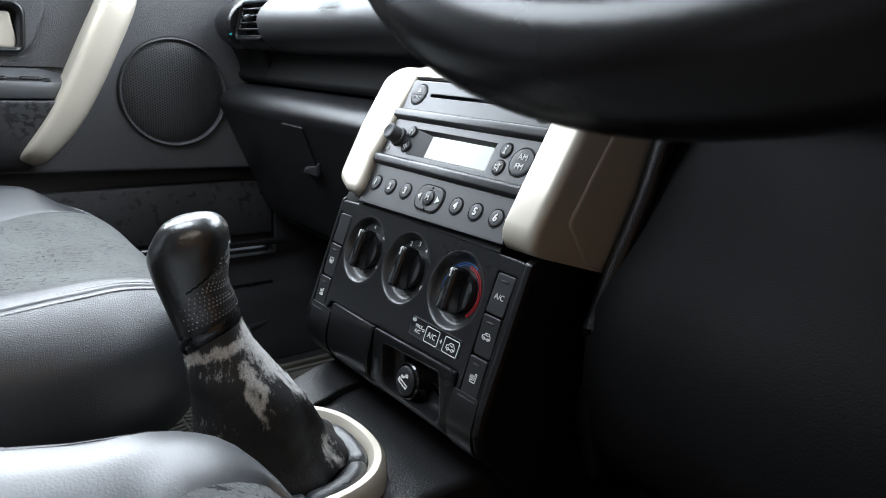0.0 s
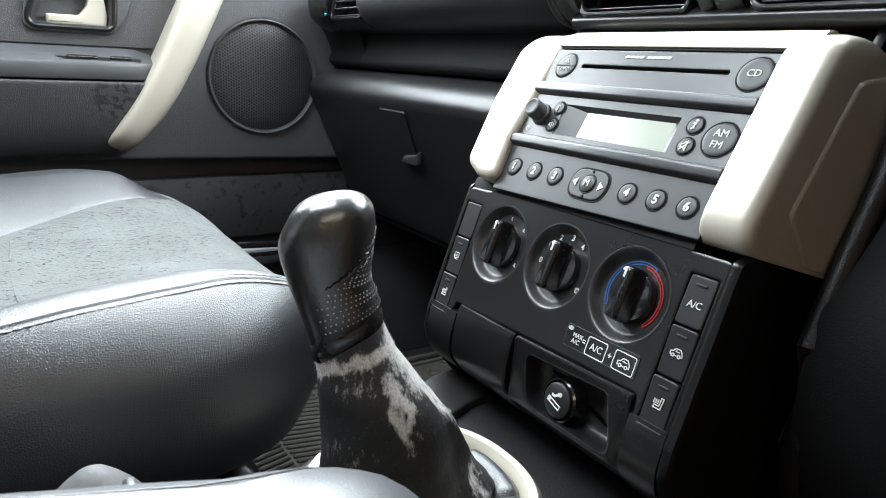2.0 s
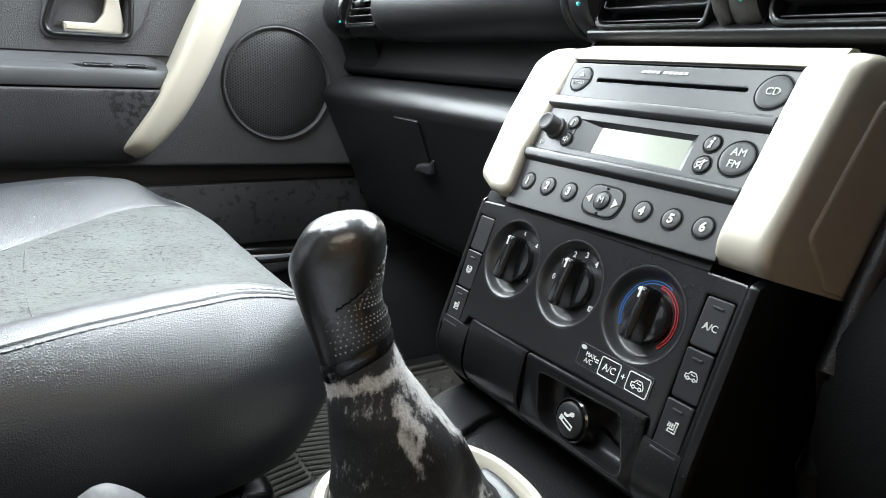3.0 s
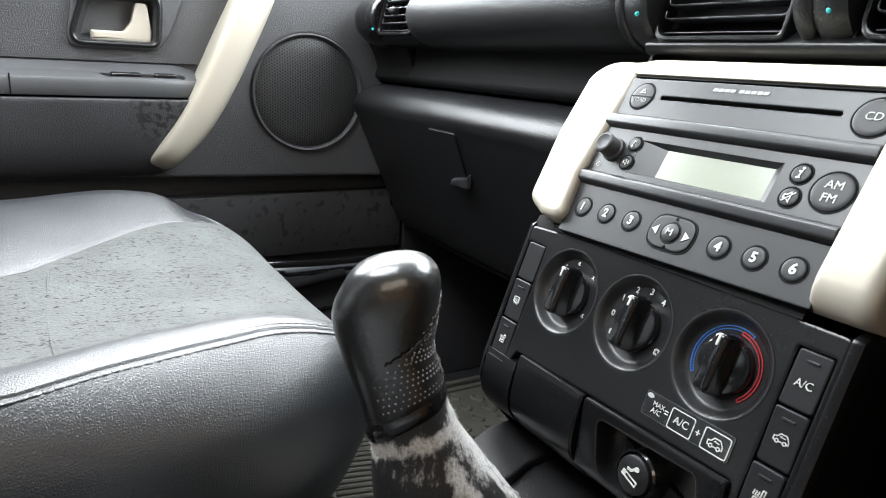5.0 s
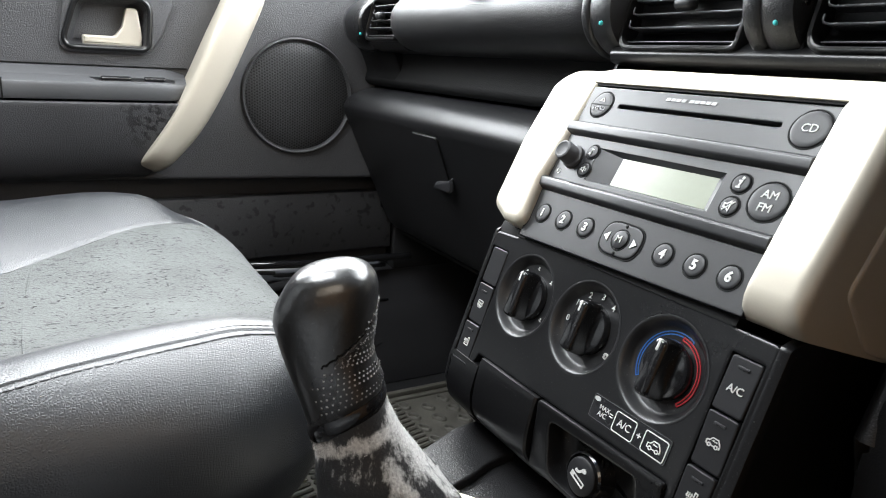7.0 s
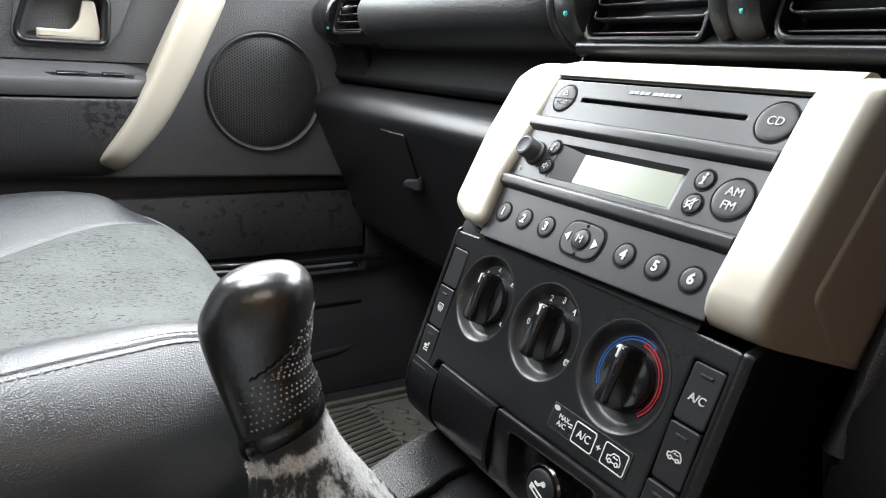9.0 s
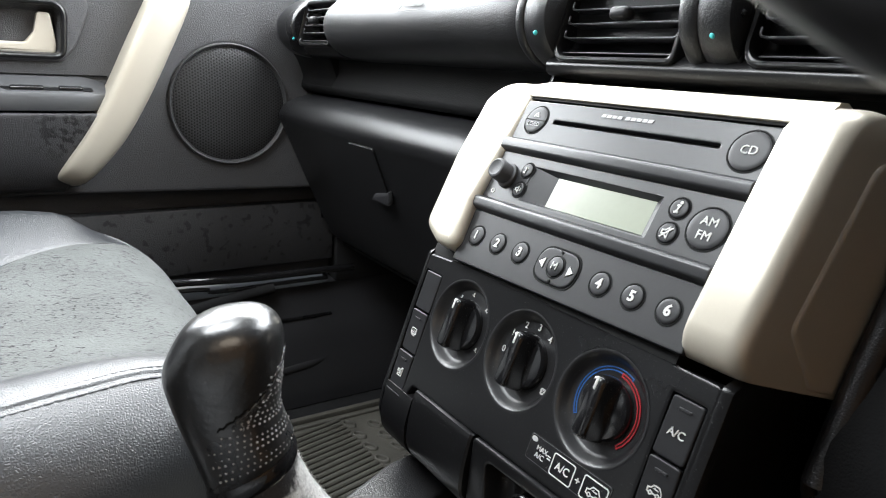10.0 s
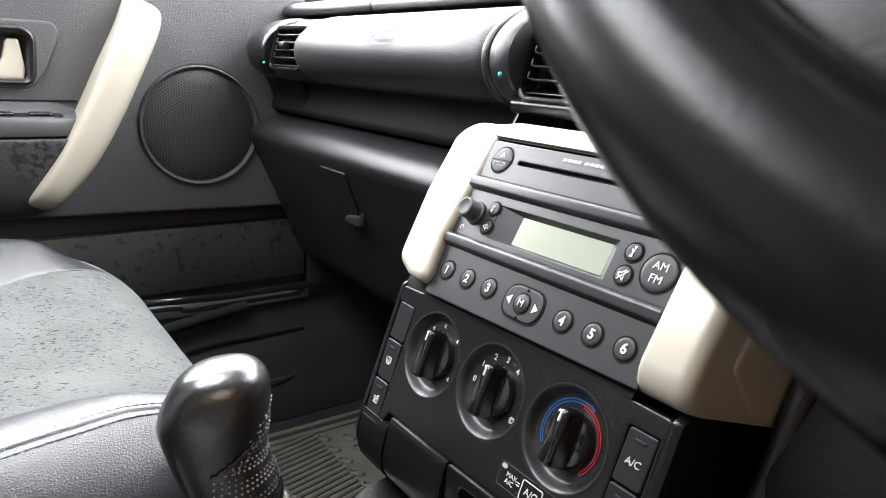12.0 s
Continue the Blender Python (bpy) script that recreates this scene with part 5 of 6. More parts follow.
# the sewn crease over the grip, roughened by use
crease_rng = random.Random(4)
crease = [(radians(-74 + 2.6 * k + crease_rng.uniform(-1, 1)), 0.4985 + 0.00090 * k + crease_rng.uniform(-0.0005, 0.0005), crease_rng.uniform(0.5, 1.1)) for k in range(30)]
crease_line = [on_knob(radians(-92 + 3.3 * k), 0.4955 + 0.00100 * k + 0.0006 * math.sin(k * 2.3)) for k in range(32)]
part("crease_seam", tube([p + q * 0.0001 for p, q in crease_line], 0.00055, 6), HOLE, knob, "dark sewn line over the grip")
tagged(part("sewn_crease", scattered(crease, lambda: box(-0.0016, -0.0006, -0.0006, 0.0016, 0.0006, 0.0006, 0.0003, 1)), KNOB, knob, "raised stitches along the worn crease"), kind="stuff")
frays = [(radians(-68 + 2.9 * k + crease_rng.uniform(-5, 5)), 0.4975 + 0.0010 * k + crease_rng.uniform(-0.003, 0.002), crease_rng.uniform(0, 3)) for k in range(26)]
tagged(part("fraying", scattered(frays, lambda: box(-0.0005, -0.00012, -0.0003, 0.0005, 0.00012, 0.0003)), DIM, knob, "pale frayed fibres"), kind="stuff")
tagged(part("perforation", perforations(), DIM, knob, "rows of small pale perforations"), kind="stuff")


# ---- seats ----
TOPS = [(-0.655, 0.330), (-0.652, 0.400), (-0.643, 0.440), (-0.622, 0.463), (-0.585, 0.470), (-0.540, 0.4625), (-0.500, 0.4530), (-0.472, 0.4455), (-0.462, 0.4425), (-0.440, 0.4420), (-0.380, 0.4400), (-0.300, 0.4395), (-0.230, 0.4415), (-0.190, 0.4460), (-0.176, 0.4485), (-0.168, 0.4510), (-0.155, 0.4580), (-0.138, 0.4625), (-0.1205, 0.4625), (-0.1165, 0.4612), (-0.104, 0.4555), (-0.090, 0.4455), (-0.079, 0.4325), (-0.0715, 0.4150), (-0.069, 0.385), (-0.0705, 0.362), (-0.076, 0.344), (-0.086, 0.332), (-0.120, 0.326)]
SEAMS = (0, 8, 15, 19, len(TOPS) - 1)


KNOTS = (-0.655, -0.462, -0.168, -0.1185, -0.069)
OUTER_SEAM = [(-0.75, -0.330), (-0.50, -0.345), (-0.347, -0.372), (-0.320, -0.396), (-0.279, -0.444), (-0.237, -0.491), (-0.190, -0.522), (-0.150, -0.533), (-0.10, -0.535)]
INNER_SEAM = [(-0.75, -0.140), (-0.50, -0.146), (-0.338, -0.156), (-0.308, -0.164), (-0.251, -0.179), (-0.210, -0.179), (-0.173, -0.172), (-0.150, -0.162), (-0.10, -0.150)]
STITCHES = [(-0.75, -0.085), (-0.50, -0.088), (-0.335, -0.096), (-0.290, -0.111), (-0.237, -0.121), (-0.188, -0.128), (-0.155, -0.125), (-0.10, -0.130)]
SEAT_FRONT = -0.097


def along(line, y):
    for (ya, a), (yb, b) in zip(line, line[1:]):
        if y <= yb:
            return a + (b - a) * max(0.0, (y - ya) / (yb - ya))
    return line[-1][1]


def cushion(at, flip, front, label, lift=0.0):
    """A car seat cushion: suede middle, leather bolsters with a sewn edge; flip -1 mirrors it across the car."""
    seat = thing("front_seat", pose(at, front, lift), label, "car seat", "front seats")
    zb = 0.385
    ys = [-0.72, -0.62, -0.52, -0.44, -0.38, -0.33, -0.29, -0.26, -0.235, -0.215]
    L = SEAT_FRONT + 0.20
    rings = ys + [-0.20 + L * s for s in (0.0, 0.12, 0.24, 0.36, 0.48, 0.58, 0.67, 0.75, 0.82, 0.88, 0.925, 0.96, 0.982, 0.995)]

    def place(p, y):
        x, z = p
        e = max(0.0, min(1.0, (y + 0.237) / 0.145))
        inner = -0.20 + 0.131 * math.sqrt(max(0.0, 1 - e * e))
        e = max(0.0, min(1.0, (y + 0.31) / 0.212))
        outer = -0.435 - 0.22 * math.sqrt(max(0.0, 1 - e * e))
        xi = min(along(INNER_SEAM, y), inner - 0.022)
        to = (outer, max(along(OUTER_SEAM, y), outer + 0.018), xi, min(along(STITCHES, y), inner - 0.012), inner)
        if x < -0.462 and z > 0.4425 and flip > 0:
            # the bolster flattens out towards the front
            z = 0.4425 + (z - 0.4425) * (1 - 0.35 * ease((y + 0.26) / 0.10) - 0.75 * ease((y + 0.200) / 0.055))
        k = 0
        while k < 3 and x > KNOTS[k + 1]:
            k += 1
        nx = to[k] + (to[k + 1] - to[k]) * (x - KNOTS[k]) / (KNOTS[k + 1] - KNOTS[k])
        s = max(0.0, (y + 0.20) / L)
        sz = max(0.0, 1 - s ** 2.3) ** (1 / 2.3)
        drop = -0.03 * max(0.0, -0.20 - y) if flip > 0 else min(0.016, 0.15 * max(0.0, -0.19 - y))
        nz = zb + (z - zb) * sz + drop
        back = -0.9 * max(0.0, zb - 0.01 - z) * (1 - sz * 0.8) if z < zb else 0.0
        return (flip * (nx + 0.362), y + 0.105 + back, nz)

    fine = spline(TOPS, 3)
    seams = [3 * k for k in SEAMS]
    # the driver's seat takes the leather with the light painted in
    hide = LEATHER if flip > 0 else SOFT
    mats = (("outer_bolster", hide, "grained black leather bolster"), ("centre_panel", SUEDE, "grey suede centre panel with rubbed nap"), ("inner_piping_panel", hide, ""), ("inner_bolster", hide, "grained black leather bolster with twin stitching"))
    for (name, mat, lab), a, b in zip(mats, seams, seams[1:]):
        cols = fine[a:b + 1]
        grid = []
        for y in rings:
            row = []
            for j, p in enumerate(cols):
                e = min(j, len(cols) - 1 - j)
                dip = 0.0005 if e == 0 and 0 < a + j < len(fine) - 1 else 0.0
                row.append(Vector(place((p.x, p.y - dip), y)))
            grid.append(row)
        bm = loft(grid, cap=False, closed=False)
        bmesh.ops.subdivide_edges(bm, edges=bm.edges[:], cuts=1, use_grid_fill=True)
        amp = 0.0011 if mat is SUEDE else 0.0005
        for v in bm.verts:
            v.co.z += noise.noise(v.co * 16) * amp * 2 + noise.noise(v.co * 60) * amp * 0.3
        part(name, bm, mat, seat, lab, sharp=70)

    def top_at(x, y):
        i = min(range(len(fine) // 3, len(fine)), key=lambda k: abs(fine[k].x - x) + (1 if fine[k].y < 0.40 else 0))
        return Vector(place((x, fine[i].y), y))

    def stitch_row(off, length, pitch, r, y0, y1, high):
        bm = bmesh.new()
        y = y0
        while y < y1:
            p, q = top_at(-0.1185 + off, y), top_at(-0.1185 + off, y + length)
            d = q - p
            m = Matrix.Translation((p + q) / 2 + Vector((0, 0, high))) @ d.to_track_quat("X", "Z").to_matrix().to_4x4()
            b = lathe([(0.0, 1.0), (0.5, 0.86), (0.86, 0.5), (1.0, 0.0), (0.9, -0.5)], 10)
            b.transform(Matrix.Diagonal((length / 2, r, r * 0.38, 1)))
            me = bpy.data.meshes.new("stitch")
            moved(b, m).to_mesh(me)
            b.free()
            bm.from_mesh(me)
            bpy.data.meshes.remove(me)
            y += pitch
        return bm

    if flip > 0:
        tagged(part("stitching", stitch_row(-0.0040, 0.0046, 0.0050, 0.0009, -0.50, -0.125, -0.0002), hide, seat, "row of puckered stitching"), kind="stuff")
        tagged(part("gathered_welt", stitch_row(0.0050, 0.0084, 0.0056, 0.0020, -0.50, -0.125, -0.0005), LEATHER, seat, "gathered leather along the seam"), kind="stuff")
    if flip < 0:
        seam = [top_at(-0.1185 + 0.0030, y) + Vector((0, 0, -0.0002)) for y in [-0.6 + 0.02 * k for k in range(24)]]
        part("edge_seam", tube(seam, 0.0004, 6), LEATHER if flip > 0 else SMOOTH, seat, "dark sewn seam")
    # the cross seam of the suede
    pts = [top_at(-0.455 + 0.28 * k / 24, -0.312 - 0.004 * math.sin(k / 24 * 3.1)) + Vector((0, 0, -0.0002)) for k in range(25)]
    part("cross_seam", tube(pts, 0.0009, 6), SUEDE, seat, "faint cross seam")
    part("seat_base", box(-0.27 if flip > 0 else -0.27, -0.60, 0.10, 0.25, -0.16, 0.30, 0.03, 4), CARPET, seat)
    # backrest
    rows = []
    for z, y, w, d in ((0.40, -0.60, 0.25, 0.05), (0.50, -0.615, 0.27, 0.06), (0.70, -0.66, 0.27, 0.06), (0.95, -0.73, 0.24, 0.05), (1.02, -0.76, 0.18, 0.04)):
        rows.append([(w * math.copysign(abs(math.cos(a)) ** 0.5, math.cos(a)), y + d * math.copysign(abs(math.sin(a)) ** 0.6, math.sin(a)), z) for a in [2 * math.pi * i / 32 for i in range(32)]])
    part("backrest", loft(rows), LEATHER, seat, "leather backrest")
    return seat


cushion(-0.362, 1, -0.105, "passenger seat with grey suede centre and black leather bolsters")
cushion(0.362, -1, -0.177, "driver's seat with black leather bolster lightened as if lit", 0.010)

buckle = thing("seat_belt_buckle", pose(-0.004, -0.292, 0.002), "grey plastic seat belt buckle between the seats", "belt buckle")
part("stalk", box(-0.008, -0.006, 0.30, 0.008, 0.006, 0.39, 0.003), SMOOTH, buckle)
part("body", lathe([(0.0, 0.4050), (0.006, 0.4045), (0.014, 0.4017), (0.025, 0.3957), (0.036, 0.3885), (0.045, 0.381), (0.047, 0.350)], 32, 0.62, 0.6, -0.010, 0.0), CREAM, buckle, "rounded grey buckle body")
tongue = box(-0.0110, -0.0030, 0.372, 0.0110, 0.0030, 0.4190, 0.0026, 3)
for q in tongue.verts:
    q.co.z -= 0.55 * max(0.0, -q.co.x) + 0.25 * max(0.0, q.co.x)
part("tongue", moved(tongue, pose(0.027, 0.013, -0.002)), STEEL, buckle, "bright metal tongue")

# ---- passenger door ----
door = tagged(thing("door_1", I4, "closed passenger door with dark plastic trim and a silver pull", "car door"), kind="structure")
YF, YR = 0.215, -0.76
part("outer_skin", box(-0.80, YR, 0.30, -0.765, YF, 0.785, 0.003), DOOR, door)
SP = (0.0405, 0.5780)
swap = Matrix(((0, 0, 1, 0), (1, 0, 0, 0), (0, 1, 0, 0), (0, 0, 0, 1)))
panel_line = rounded([(YR, 0.472), (0.205, 0.450), (0.205, 0.775), (YR, 0.785)], 0.012, 4)
REC = rounded([(-0.2650, 0.6365), (-0.1690, 0.6365), (-0.1640, 0.6945), (-0.2450, 0.6945)], [0.010, 0.008, 0.014, 0.018], 8)
part("door_panel", moved(plate(panel_line, (circle(*SP, 0.0835, n=64), REC), -0.765, -0.722, 0.004), swap), DOOR, door, "grained black door card")
# handle recess with a surround, bowl and lever
SUR = rounded([(-0.274, 0.6275), (-0.166, 0.6275), (-0.150, 0.650), (-0.132, 0.695), (-0.138, 0.7085), (-0.260, 0.7085)], [0.016, 0.018, 0.020, 0.014, 0.010, 0.02], 7)
sur = part("handle_surround", moved(plate(SUR, (REC,), -0.726, -0.7155, 0.0025), swap), DOOR, door, "raised surround of the door handle")
bowl_bm = loft([[(x, p.x, p.y) for p in inset(REC, d)] for x, d in ((-0.716, 0.0), (-0.724, 0.002), (-0.734, 0.004), (-0.740, 0.0075))], cap=False)
f = bowl_bm.faces.new([v for v in bowl_bm.verts][-len(REC):])
part("handle_bowl", bowl_bm, DOOR, door)
lever_line = rounded([(-0.2440, 0.6375), (-0.1735, 0.6370), (-0.1718, 0.650), (-0.1765, 0.6860), (-0.1905, 0.6860), (-0.1960, 0.662), (-0.2060, 0.6495), (-0.2440, 0.6495)], [0.002, 0.005, 0.004, 0.006, 0.005, 0.010, 0.008, 0.002], 6)
part("door_handle", moved(plate(lever_line, (), -0.738, -0.722, 0.0025), swap), SILVER, door, "champagne silver door release lever")
rim_line = inset(REC, -0.0030)
rim_rings = []
for k, p in enumerate(rim_line):
    d = (rim_line[(k + 1) % len(rim_line)] - rim_line[k - 1]).normalized()
    out = Vector((d.y, -d.x))
    rim_rings.append([(-0.7155 + 0.0050 * math.sin(2 * math.pi * i / 12), p.x + out.x * 0.0038 * math.cos(2 * math.pi * i / 12), p.y + out.y * 0.0038 * math.cos(2 * math.pi * i / 12)) for i in range(12)])
part("recess_rim", loft(rim_rings + [rim_rings[0]], cap=False), SMOOTH, sur, "rounded dark rim of the recess")

# armrest: a long ledge with a shallow tray and switches, and the padded pocket under it
ARM = [(-0.740, 0.6120), (-0.724, 0.6112), (-0.718, 0.6096), (-0.7065, 0.6005), (-0.7000, 0.5980), (-0.6815, 0.5932), (-0.6775, 0.5915), (-0.6755, 0.5875), (-0.6768, 0.5735), (-0.6785, 0.5705), (-0.682, 0.5700), (-0.740, 0.5700)]
arm_ys = [YR + 0.02, -0.6, -0.45, -0.368, -0.345, -0.3, -0.2, -0.150, -0.130, -0.122]


def arm_row(y):
    k = max(0.0, 1 - (y - (-0.122)) / -0.03) if y > -0.152 else 0.0
    return [(x if x < -0.73 else x - 0.012 * k, y - 0.02 * k * 0, z) for x, z in ARM]


arm = part("armrest", loft([arm_row(y) for y in arm_ys]), ARMREST, door, "satin grey armrest ledge")
ST, CT = math.sin(radians(14.7)), math.cos(radians(14.7))


def on_arm(dz):
    """A frame on the sloping top of the armrest: x along the door, y up the slope."""
    return Matrix(((0, -CT, ST, -0.6905 + dz * ST), (1, 0, 0, 0), (0, ST, CT, 0.59555 + dz * CT), (0, 0, 0, 1)))


part("switch_tray", moved(plate(rounded([(-0.230, -0.0065), (-0.139, -0.0065), (-0.139, 0.0075), (-0.242, 0.0075)], [0.003, 0.006, 0.006, 0.003], 5), (), -0.002, 0.0005, 0.0004), on_arm(0)), SMOOTH, arm, "shallow dark tray")
for y0, y1 in ((-0.228, -0.192), (-0.177, -0.150)):
    part("window_switch", both_edges(rounded([(y0, -0.0048), (y1, -0.0048), (y1, 0.0048), (y0, 0.0048)], 0.004, 4), 0.0, 0.0035, 0.0016), GLOSS, arm, m=on_arm(0.0002))
part("arm_groove", box(-0.7245, YR + 0.02, 0.6108, -0.7190, -0.118, 0.6124, 0.0003), HOLE, arm)
part("arm_joint", box(-0.690, -0.3362, 0.5695, -0.6750, -0.3346, 0.5945, 0.0004), HOLE, arm)
POCK = [(-0.735, 0.5676), (-0.677, 0.5676), (-0.6738, 0.5660), (-0.6750, 0.556), (-0.681, 0.530), (-0.689, 0.505), (-0.699, 0.484), (-0.712, 0.468), (-0.735, 0.458)]
pock = spline([(x, z) for x, z in POCK[1:]], 4)
pocket_rows = []
for y, sh in ((YR + 0.02, 0), (-0.45, 0), (-0.3, 0), (-0.22, 0), (-0.17, 0), (-0.10, 0), (-0.099, 0.05)):
    pocket_rows.append([(-0.740, y, 0.568)] + [(p.x - sh, min(y, -0.172 + (p.y - 0.474) * 0.62 + (y + 0.1) * 0.05), p.y) for p in pock])
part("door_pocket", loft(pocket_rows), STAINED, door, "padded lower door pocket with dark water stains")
# silver pull
PULL = [(-0.177, 0.474, 0.012, -0.712), (-0.172, 0.481, 0.0165, -0.692), (-0.159, 0.498, 0.0195, -0.676), (-0.1285, 0.540, 0.0222, -0.666), (-0.0980, 0.595, 0.0232, -0.662), (-0.0715, 0.650, 0.0235, -0.661), (-0.0475, 0.700, 0.0230, -0.663), (-0.0385, 0.724, 0.0225, -0.669), (-0.0350, 0.737, 0.0205, -0.682), (-0.0335, 0.742, 0.0160, -0.702), (-0.0333, 0.743, 0.012, -0.718)]
pl = spline([(a, b, c) for a, b, c, d in PULL], 4)
px = spline([(d, 0, 0) for a, b, c, d in PULL], 4)
rings = []
for p, x in zip(pl, px):
    w, xo = p.z, x.x
    sec = rounded([(-0.735, -w), (xo, -w * 1.0), (xo, w), (-0.735, w)], [0, 0.012, 0.014, 0], 5)
    rings.append([(q.x, p.x + q.y * 0.92, p.y - q.y * 0.34) for q in sec])
part("pull_handle", loft(rings), SILVER, door, "champagne silver painted door pull")
# speaker
spk = part("speaker_ring", moved(lathe([(0.0855, -0.002), (0.0850, 0.0035), (0.0835, 0.0050), (0.0825, 0.0045), (0.0815, 0.0020), (0.0806, 0.0008), (0.0800, 0.0014), (0.0794, 0.0004), (0.079, -0.006)], 72), pose(0, 0, 0)), DOOR, door, "round black speaker rim", m=Matrix(((0, 0, 1, -0.7215), (1, 0, 0, SP[0]), (0, 1, 0, SP[1]), (0, 0, 0, 1))))
part("speaker_grille", lathe([(0.0, 0.0065), (0.02, 0.0063), (0.04, 0.0056), (0.06, 0.0040), (0.074, 0.0018), (0.0796, -0.001)], 72), MESH, spk, "domed perforated speaker grille")
# lower part of the door and its edge
part("lower_panel", box(-0.765, YR, 0.325, -0.738, 0.21, 0.4245, 0.003), SPECKLED, door, "speckled lower door panel")

# ---- sill and footwell ----
sill = tagged(thing("trim_sill", I4, "glossy black door sill and rubber seal", "door sill"), kind="structure")
part("sill_body", loft([[(-0.80, y, 0.09), (-0.690, y, 0.09), (-0.700, y, 0.20), (-0.715, y, 0.225), (-0.722, y, 0.24), (-0.735, y, 0.285), (-0.80, y, 0.29)] for y in (-1.0, -0.2, 0.22, 0.52)]), RIDGE, sill)
part("seal", tube(spline([(-0.728, -0.9, 0.318), (-0.728, -0.2, 0.320), (-0.724, -0.05, 0.319), (-0.722, 0.0, 0.3165), (-0.722, 0.07, 0.3130), (-0.722, 0.163, 0.3125), (-0.722, 0.24, 0.311)], 4), 0.0062, 10), GLOSS, sill, "shiny rubber door seal")
part("seal_lip", tube(spline([(-0.727, -0.9, 0.312), (-0.724, -0.094, 0.307), (-0.722, 0.008, 0.298), (-0.722, 0.10, 0.2985), (-0.722, 0.193, 0.2985)], 4), 0.0035, 8), SMOOTH, sill)
part("sill_edge", tube(spline([(-0.712, 0.0, 0.233), (-0.716, 0.05, 0.237), (-0.718, 0.12, 0.236), (-0.72, 0.20, 0.235)], 4), 0.0028, 8), SMOOTH, sill)
part("wiring_loom", tube(spline([(-0.715, -0.12, 0.248), (-0.715, -0.067, 0.266), (-0.716, -0.01, 0.278), (-0.718, 0.05, 0.287), (-0.72, 0.10, 0.293)], 4), 0.0085, 10), CARPET, sill, "taped wiring loom")
lip_line = spline([(-0.7045, -0.30, 0.152), (-0.7045, 0.04, 0.153), (-0.7045, 0.128, 0.157), (-0.7055, 0.180, 0.165), (-0.7075, 0.215, 0.180), (-0.712, 0.238, 0.198)], 5)
part("sill_lip", tube(lip_line, [0.011 - 0.006 * max(0.0, p.y - 0.15) / 0.09 for p in lip_line], 14), RIDGE, sill, "rounded lower lip of the sill")
part("toe_board", sweep([(0.385, 0.09), (0.40, 0.12), (0.43, 0.20), (0.47, 0.30), (0.50, 0.36)], [(0.53, 0.36), (0.53, 0.05), (0.385, 0.05)], [-0.675, -0.4, -0.14]), CARPET, sill)

mat_t = thing("floor_mat", pose(-0.40, 0.09, 0.0885), "ribbed dusty black rubber floor mat in the footwell", "floor mat")
W0, W1, D0, D1 = -0.238, 0.268, -0.22, 0.30
part("sheet", both_edges(rect(W0, D0, W1, D1, 0.03, 5), 0.0, 0.006, 0.002), RUBBER, mat_t)
part("rim", join(*[box(*b, 0.002) for b in ((W0, D0, 0.004, W0 + 0.010, D1, 0.014), (W1 - 0.010, D0, 0.004, W1, D1, 0.014), (W0, D1 - 0.010, 0.004, W1, D1, 0.014), (W0 + 0.022, D0, 0.004, W0 + 0.026, D1, 0.010))]), RUBBER, mat_t)
ribm = bpy.data.meshes.new("rib")
b = box(-0.048, -0.0032, 0.004, 0.048, 0.0032, 0.0105, 0.002, 1)
b.to_mesh(ribm)
b.free()
ribm.materials.append(RUBBER)
for row in range(3):
    for k in range(37):
        r_ = new("rib", ribm)
        r_.parent = mat_t
        r_.matrix_basis = pose(W0 + 0.036 + 0.0122 * k, D0 + 0.055 + 0.098 * row, 0, 0, 0, 78 if row % 2 else 102)
ringm = bpy.data.meshes.new("stud_ring")
b = lathe([(0.0135, 0.004), (0.0130, 0.0095), (0.0105, 0.0105), (0.0085, 0.0095), (0.0080, 0.005)], 18, 1.0, 0.62)
b.to_mesh(ringm)
b.free()
ringm.shade_smooth()
ringm.materials.append(RUBBER)
for i in range(12):
    for j in range(6):
        r_ = new("stud_ring", ringm)
        r_.parent = mat_t
        r_.matrix_basis = pose(W0 + 0.045 + i * 0.037 + (j % 2) * 0.018, 0.085 + j * 0.036, 0, 0, 0, 30)
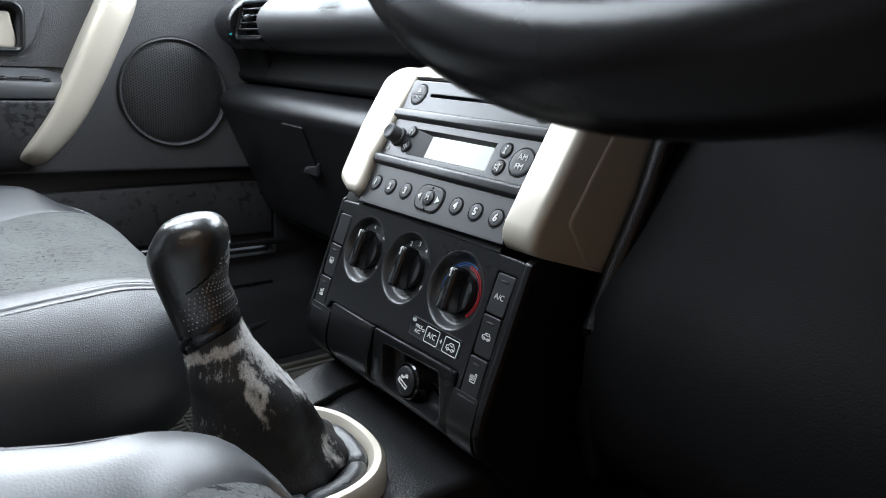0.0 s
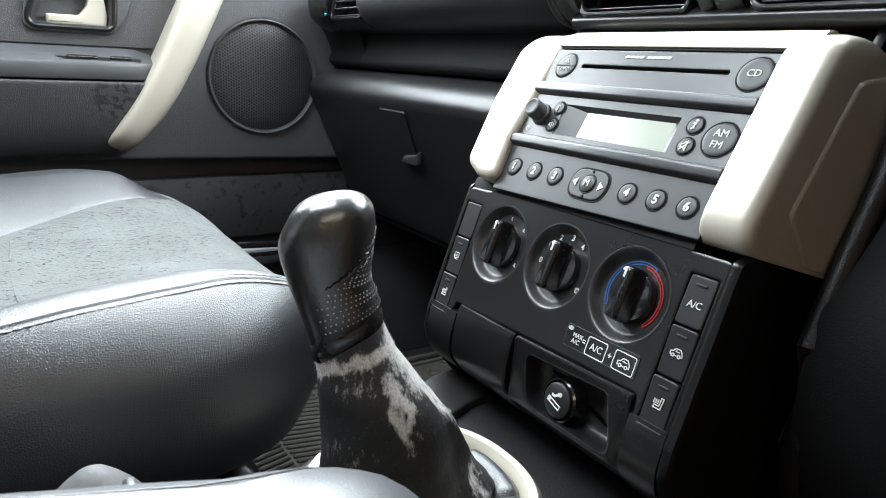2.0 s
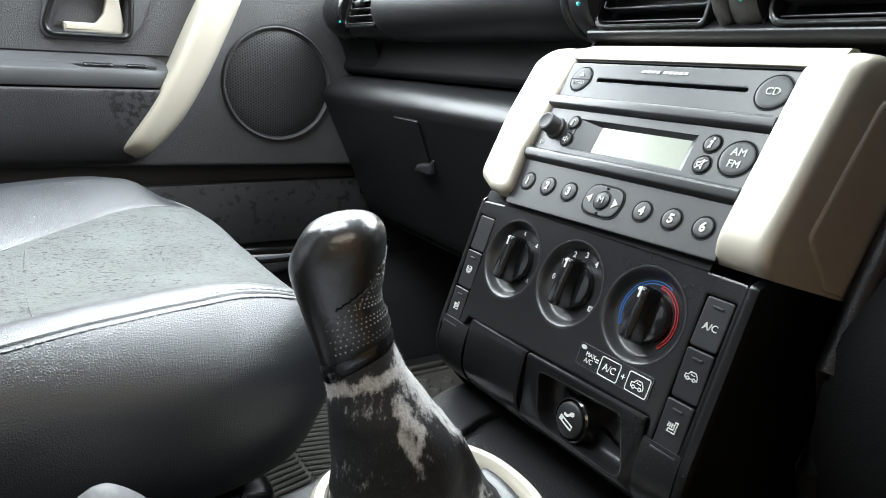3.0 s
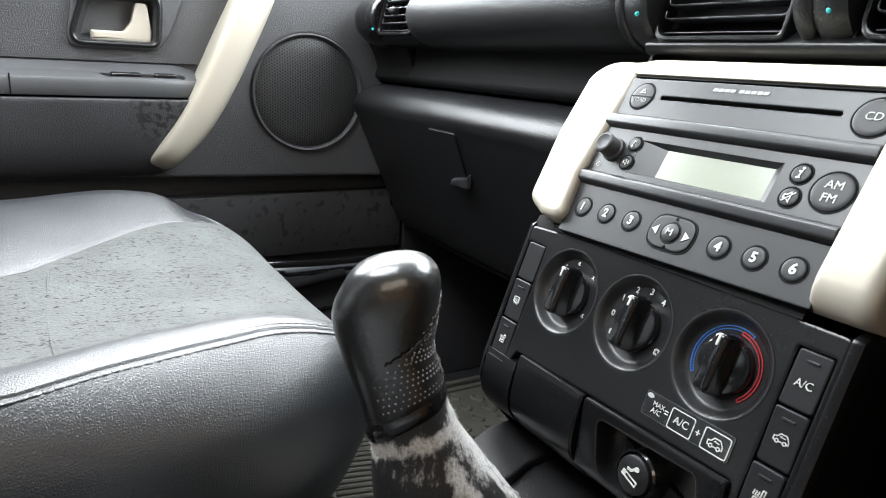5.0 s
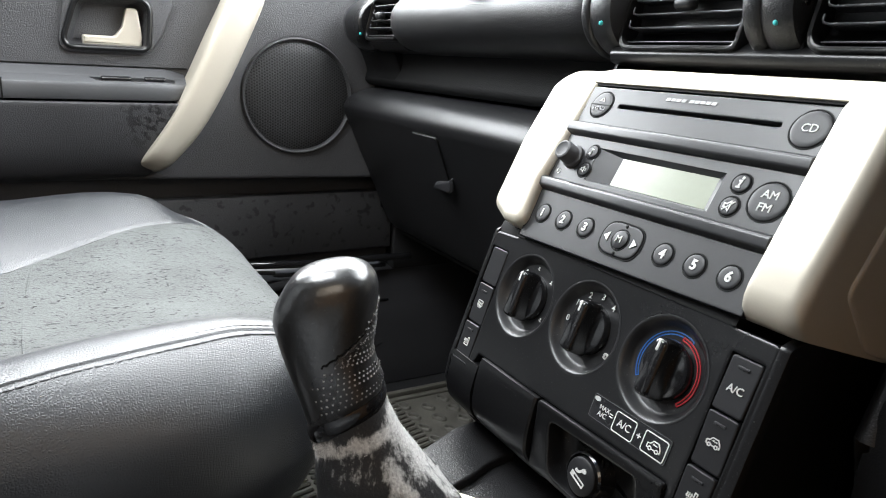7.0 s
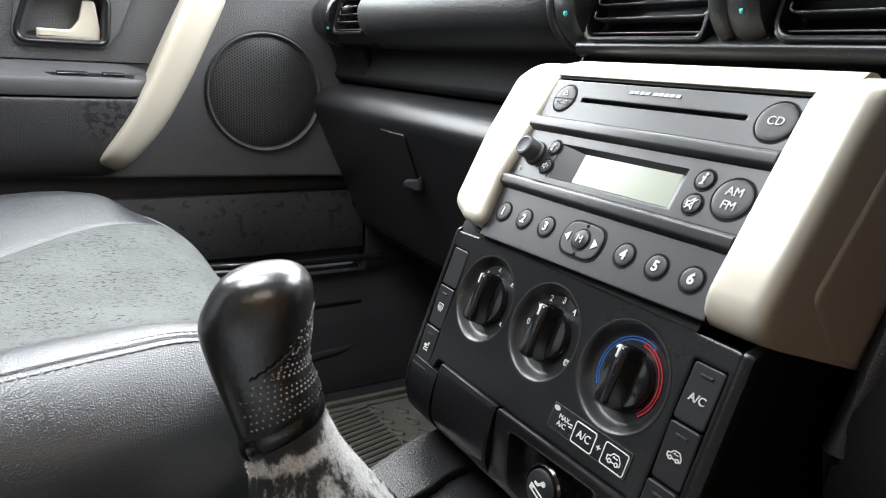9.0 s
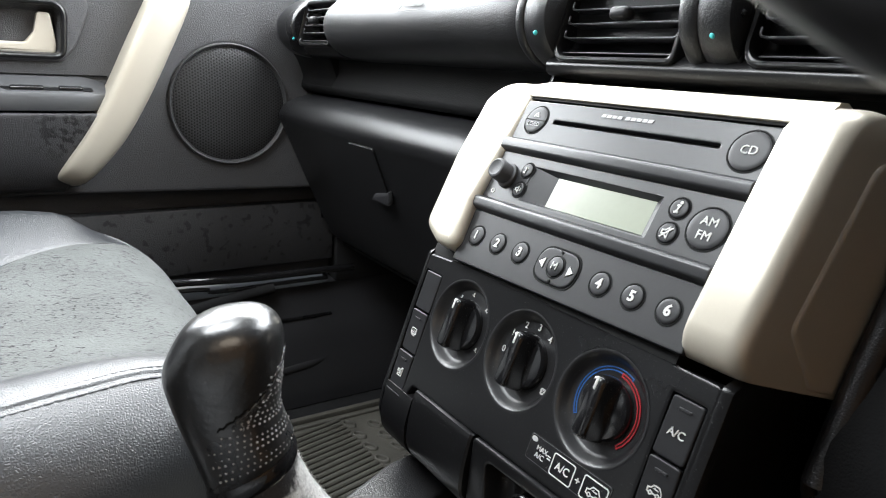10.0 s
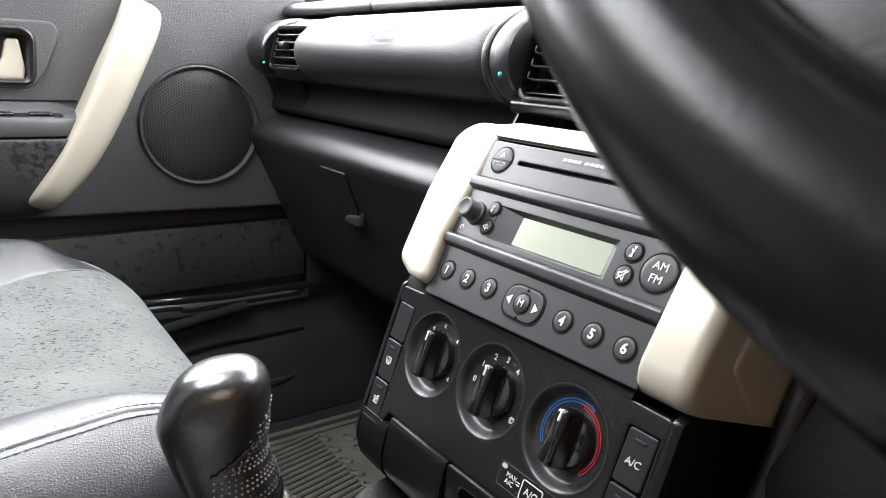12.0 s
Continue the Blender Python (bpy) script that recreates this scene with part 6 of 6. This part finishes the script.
rail = thing("seat_rail", pose(-0.13, -0.20, 0.0), "black metal seat rail with a round bolt", "seat rail")
part("rail", box(-0.02, -0.25, 0.088, 0.02, 0.04, 0.128, 0.006), SMOOTH, rail)
part("rail_cover", box(-0.080, -0.14, 0.128, -0.030, 0.048, 0.275, 0.014, 4), SMOOTH, rail, "rounded plastic cover of the seat rail")
part("bolt", moved(lathe([(0.0, 0.008), (0.006, 0.008), (0.0085, 0.005), (0.011, 0.003), (0.012, 0.0)], 20), pose(0, 0.02, 0.128)), GLOSS, rail)

# ---- steering wheel ----
TILT_W = 21.3
MW = leaning(0.3367, -0.1173, 0.8137, TILT_W)
wheel = thing("steering_wheel", MW, "black leather steering wheel close to the camera", "steering wheel")
R_, r_ = 0.1797, 0.016
rim = bmesh.new()
rings = []
for i in range(96):
    a = 2 * math.pi * i / 96
    c = Vector((R_ * math.cos(a), R_ * math.sin(a), 0))
    o_ = Vector((math.cos(a), math.sin(a), 0))
    rings.append([c + o_ * r_ * math.cos(t) + Vector((0, 0, 1)) * r_ * 1.1 * math.sin(t) for t in [2 * math.pi * k / 20 for k in range(20)]])
part("rim", loft(rings + [rings[0]], cap=False), WHEEL, wheel, "padded leather rim")
part("hub", lathe([(0.0, 0.016), (0.06, 0.014), (0.095, 0.006), (0.112, -0.010), (0.10, -0.04), (0.0, -0.06)], 48, 1.1, 0.95), WHEEL, wheel, "airbag hub")
for a in (200, 340, 255, 285):
    d = Vector((math.cos(radians(a)), math.sin(radians(a)), 0))
    part("spoke", tube([d * 0.06 + Vector((0, 0, -0.015)), d * 0.12 + Vector((0, 0, -0.018)), d * 0.172 + Vector((0, 0, -0.004))], [0.045, 0.040, 0.034], 14, 0.012), WHEEL, wheel)
sector = rounded([(0.168 * math.cos(radians(a)), 0.168 * math.sin(radians(a))) for a in range(165, 376, 6)] + [(0.085 * math.cos(radians(a)), 0.085 * math.sin(radians(a))) for a in range(371, 164, -12)], 0.002, 2)
part("lower_shield", both_edges(sector, -0.030, -0.006, 0.006), WHEEL, wheel, "moulded lower part of the wheel")
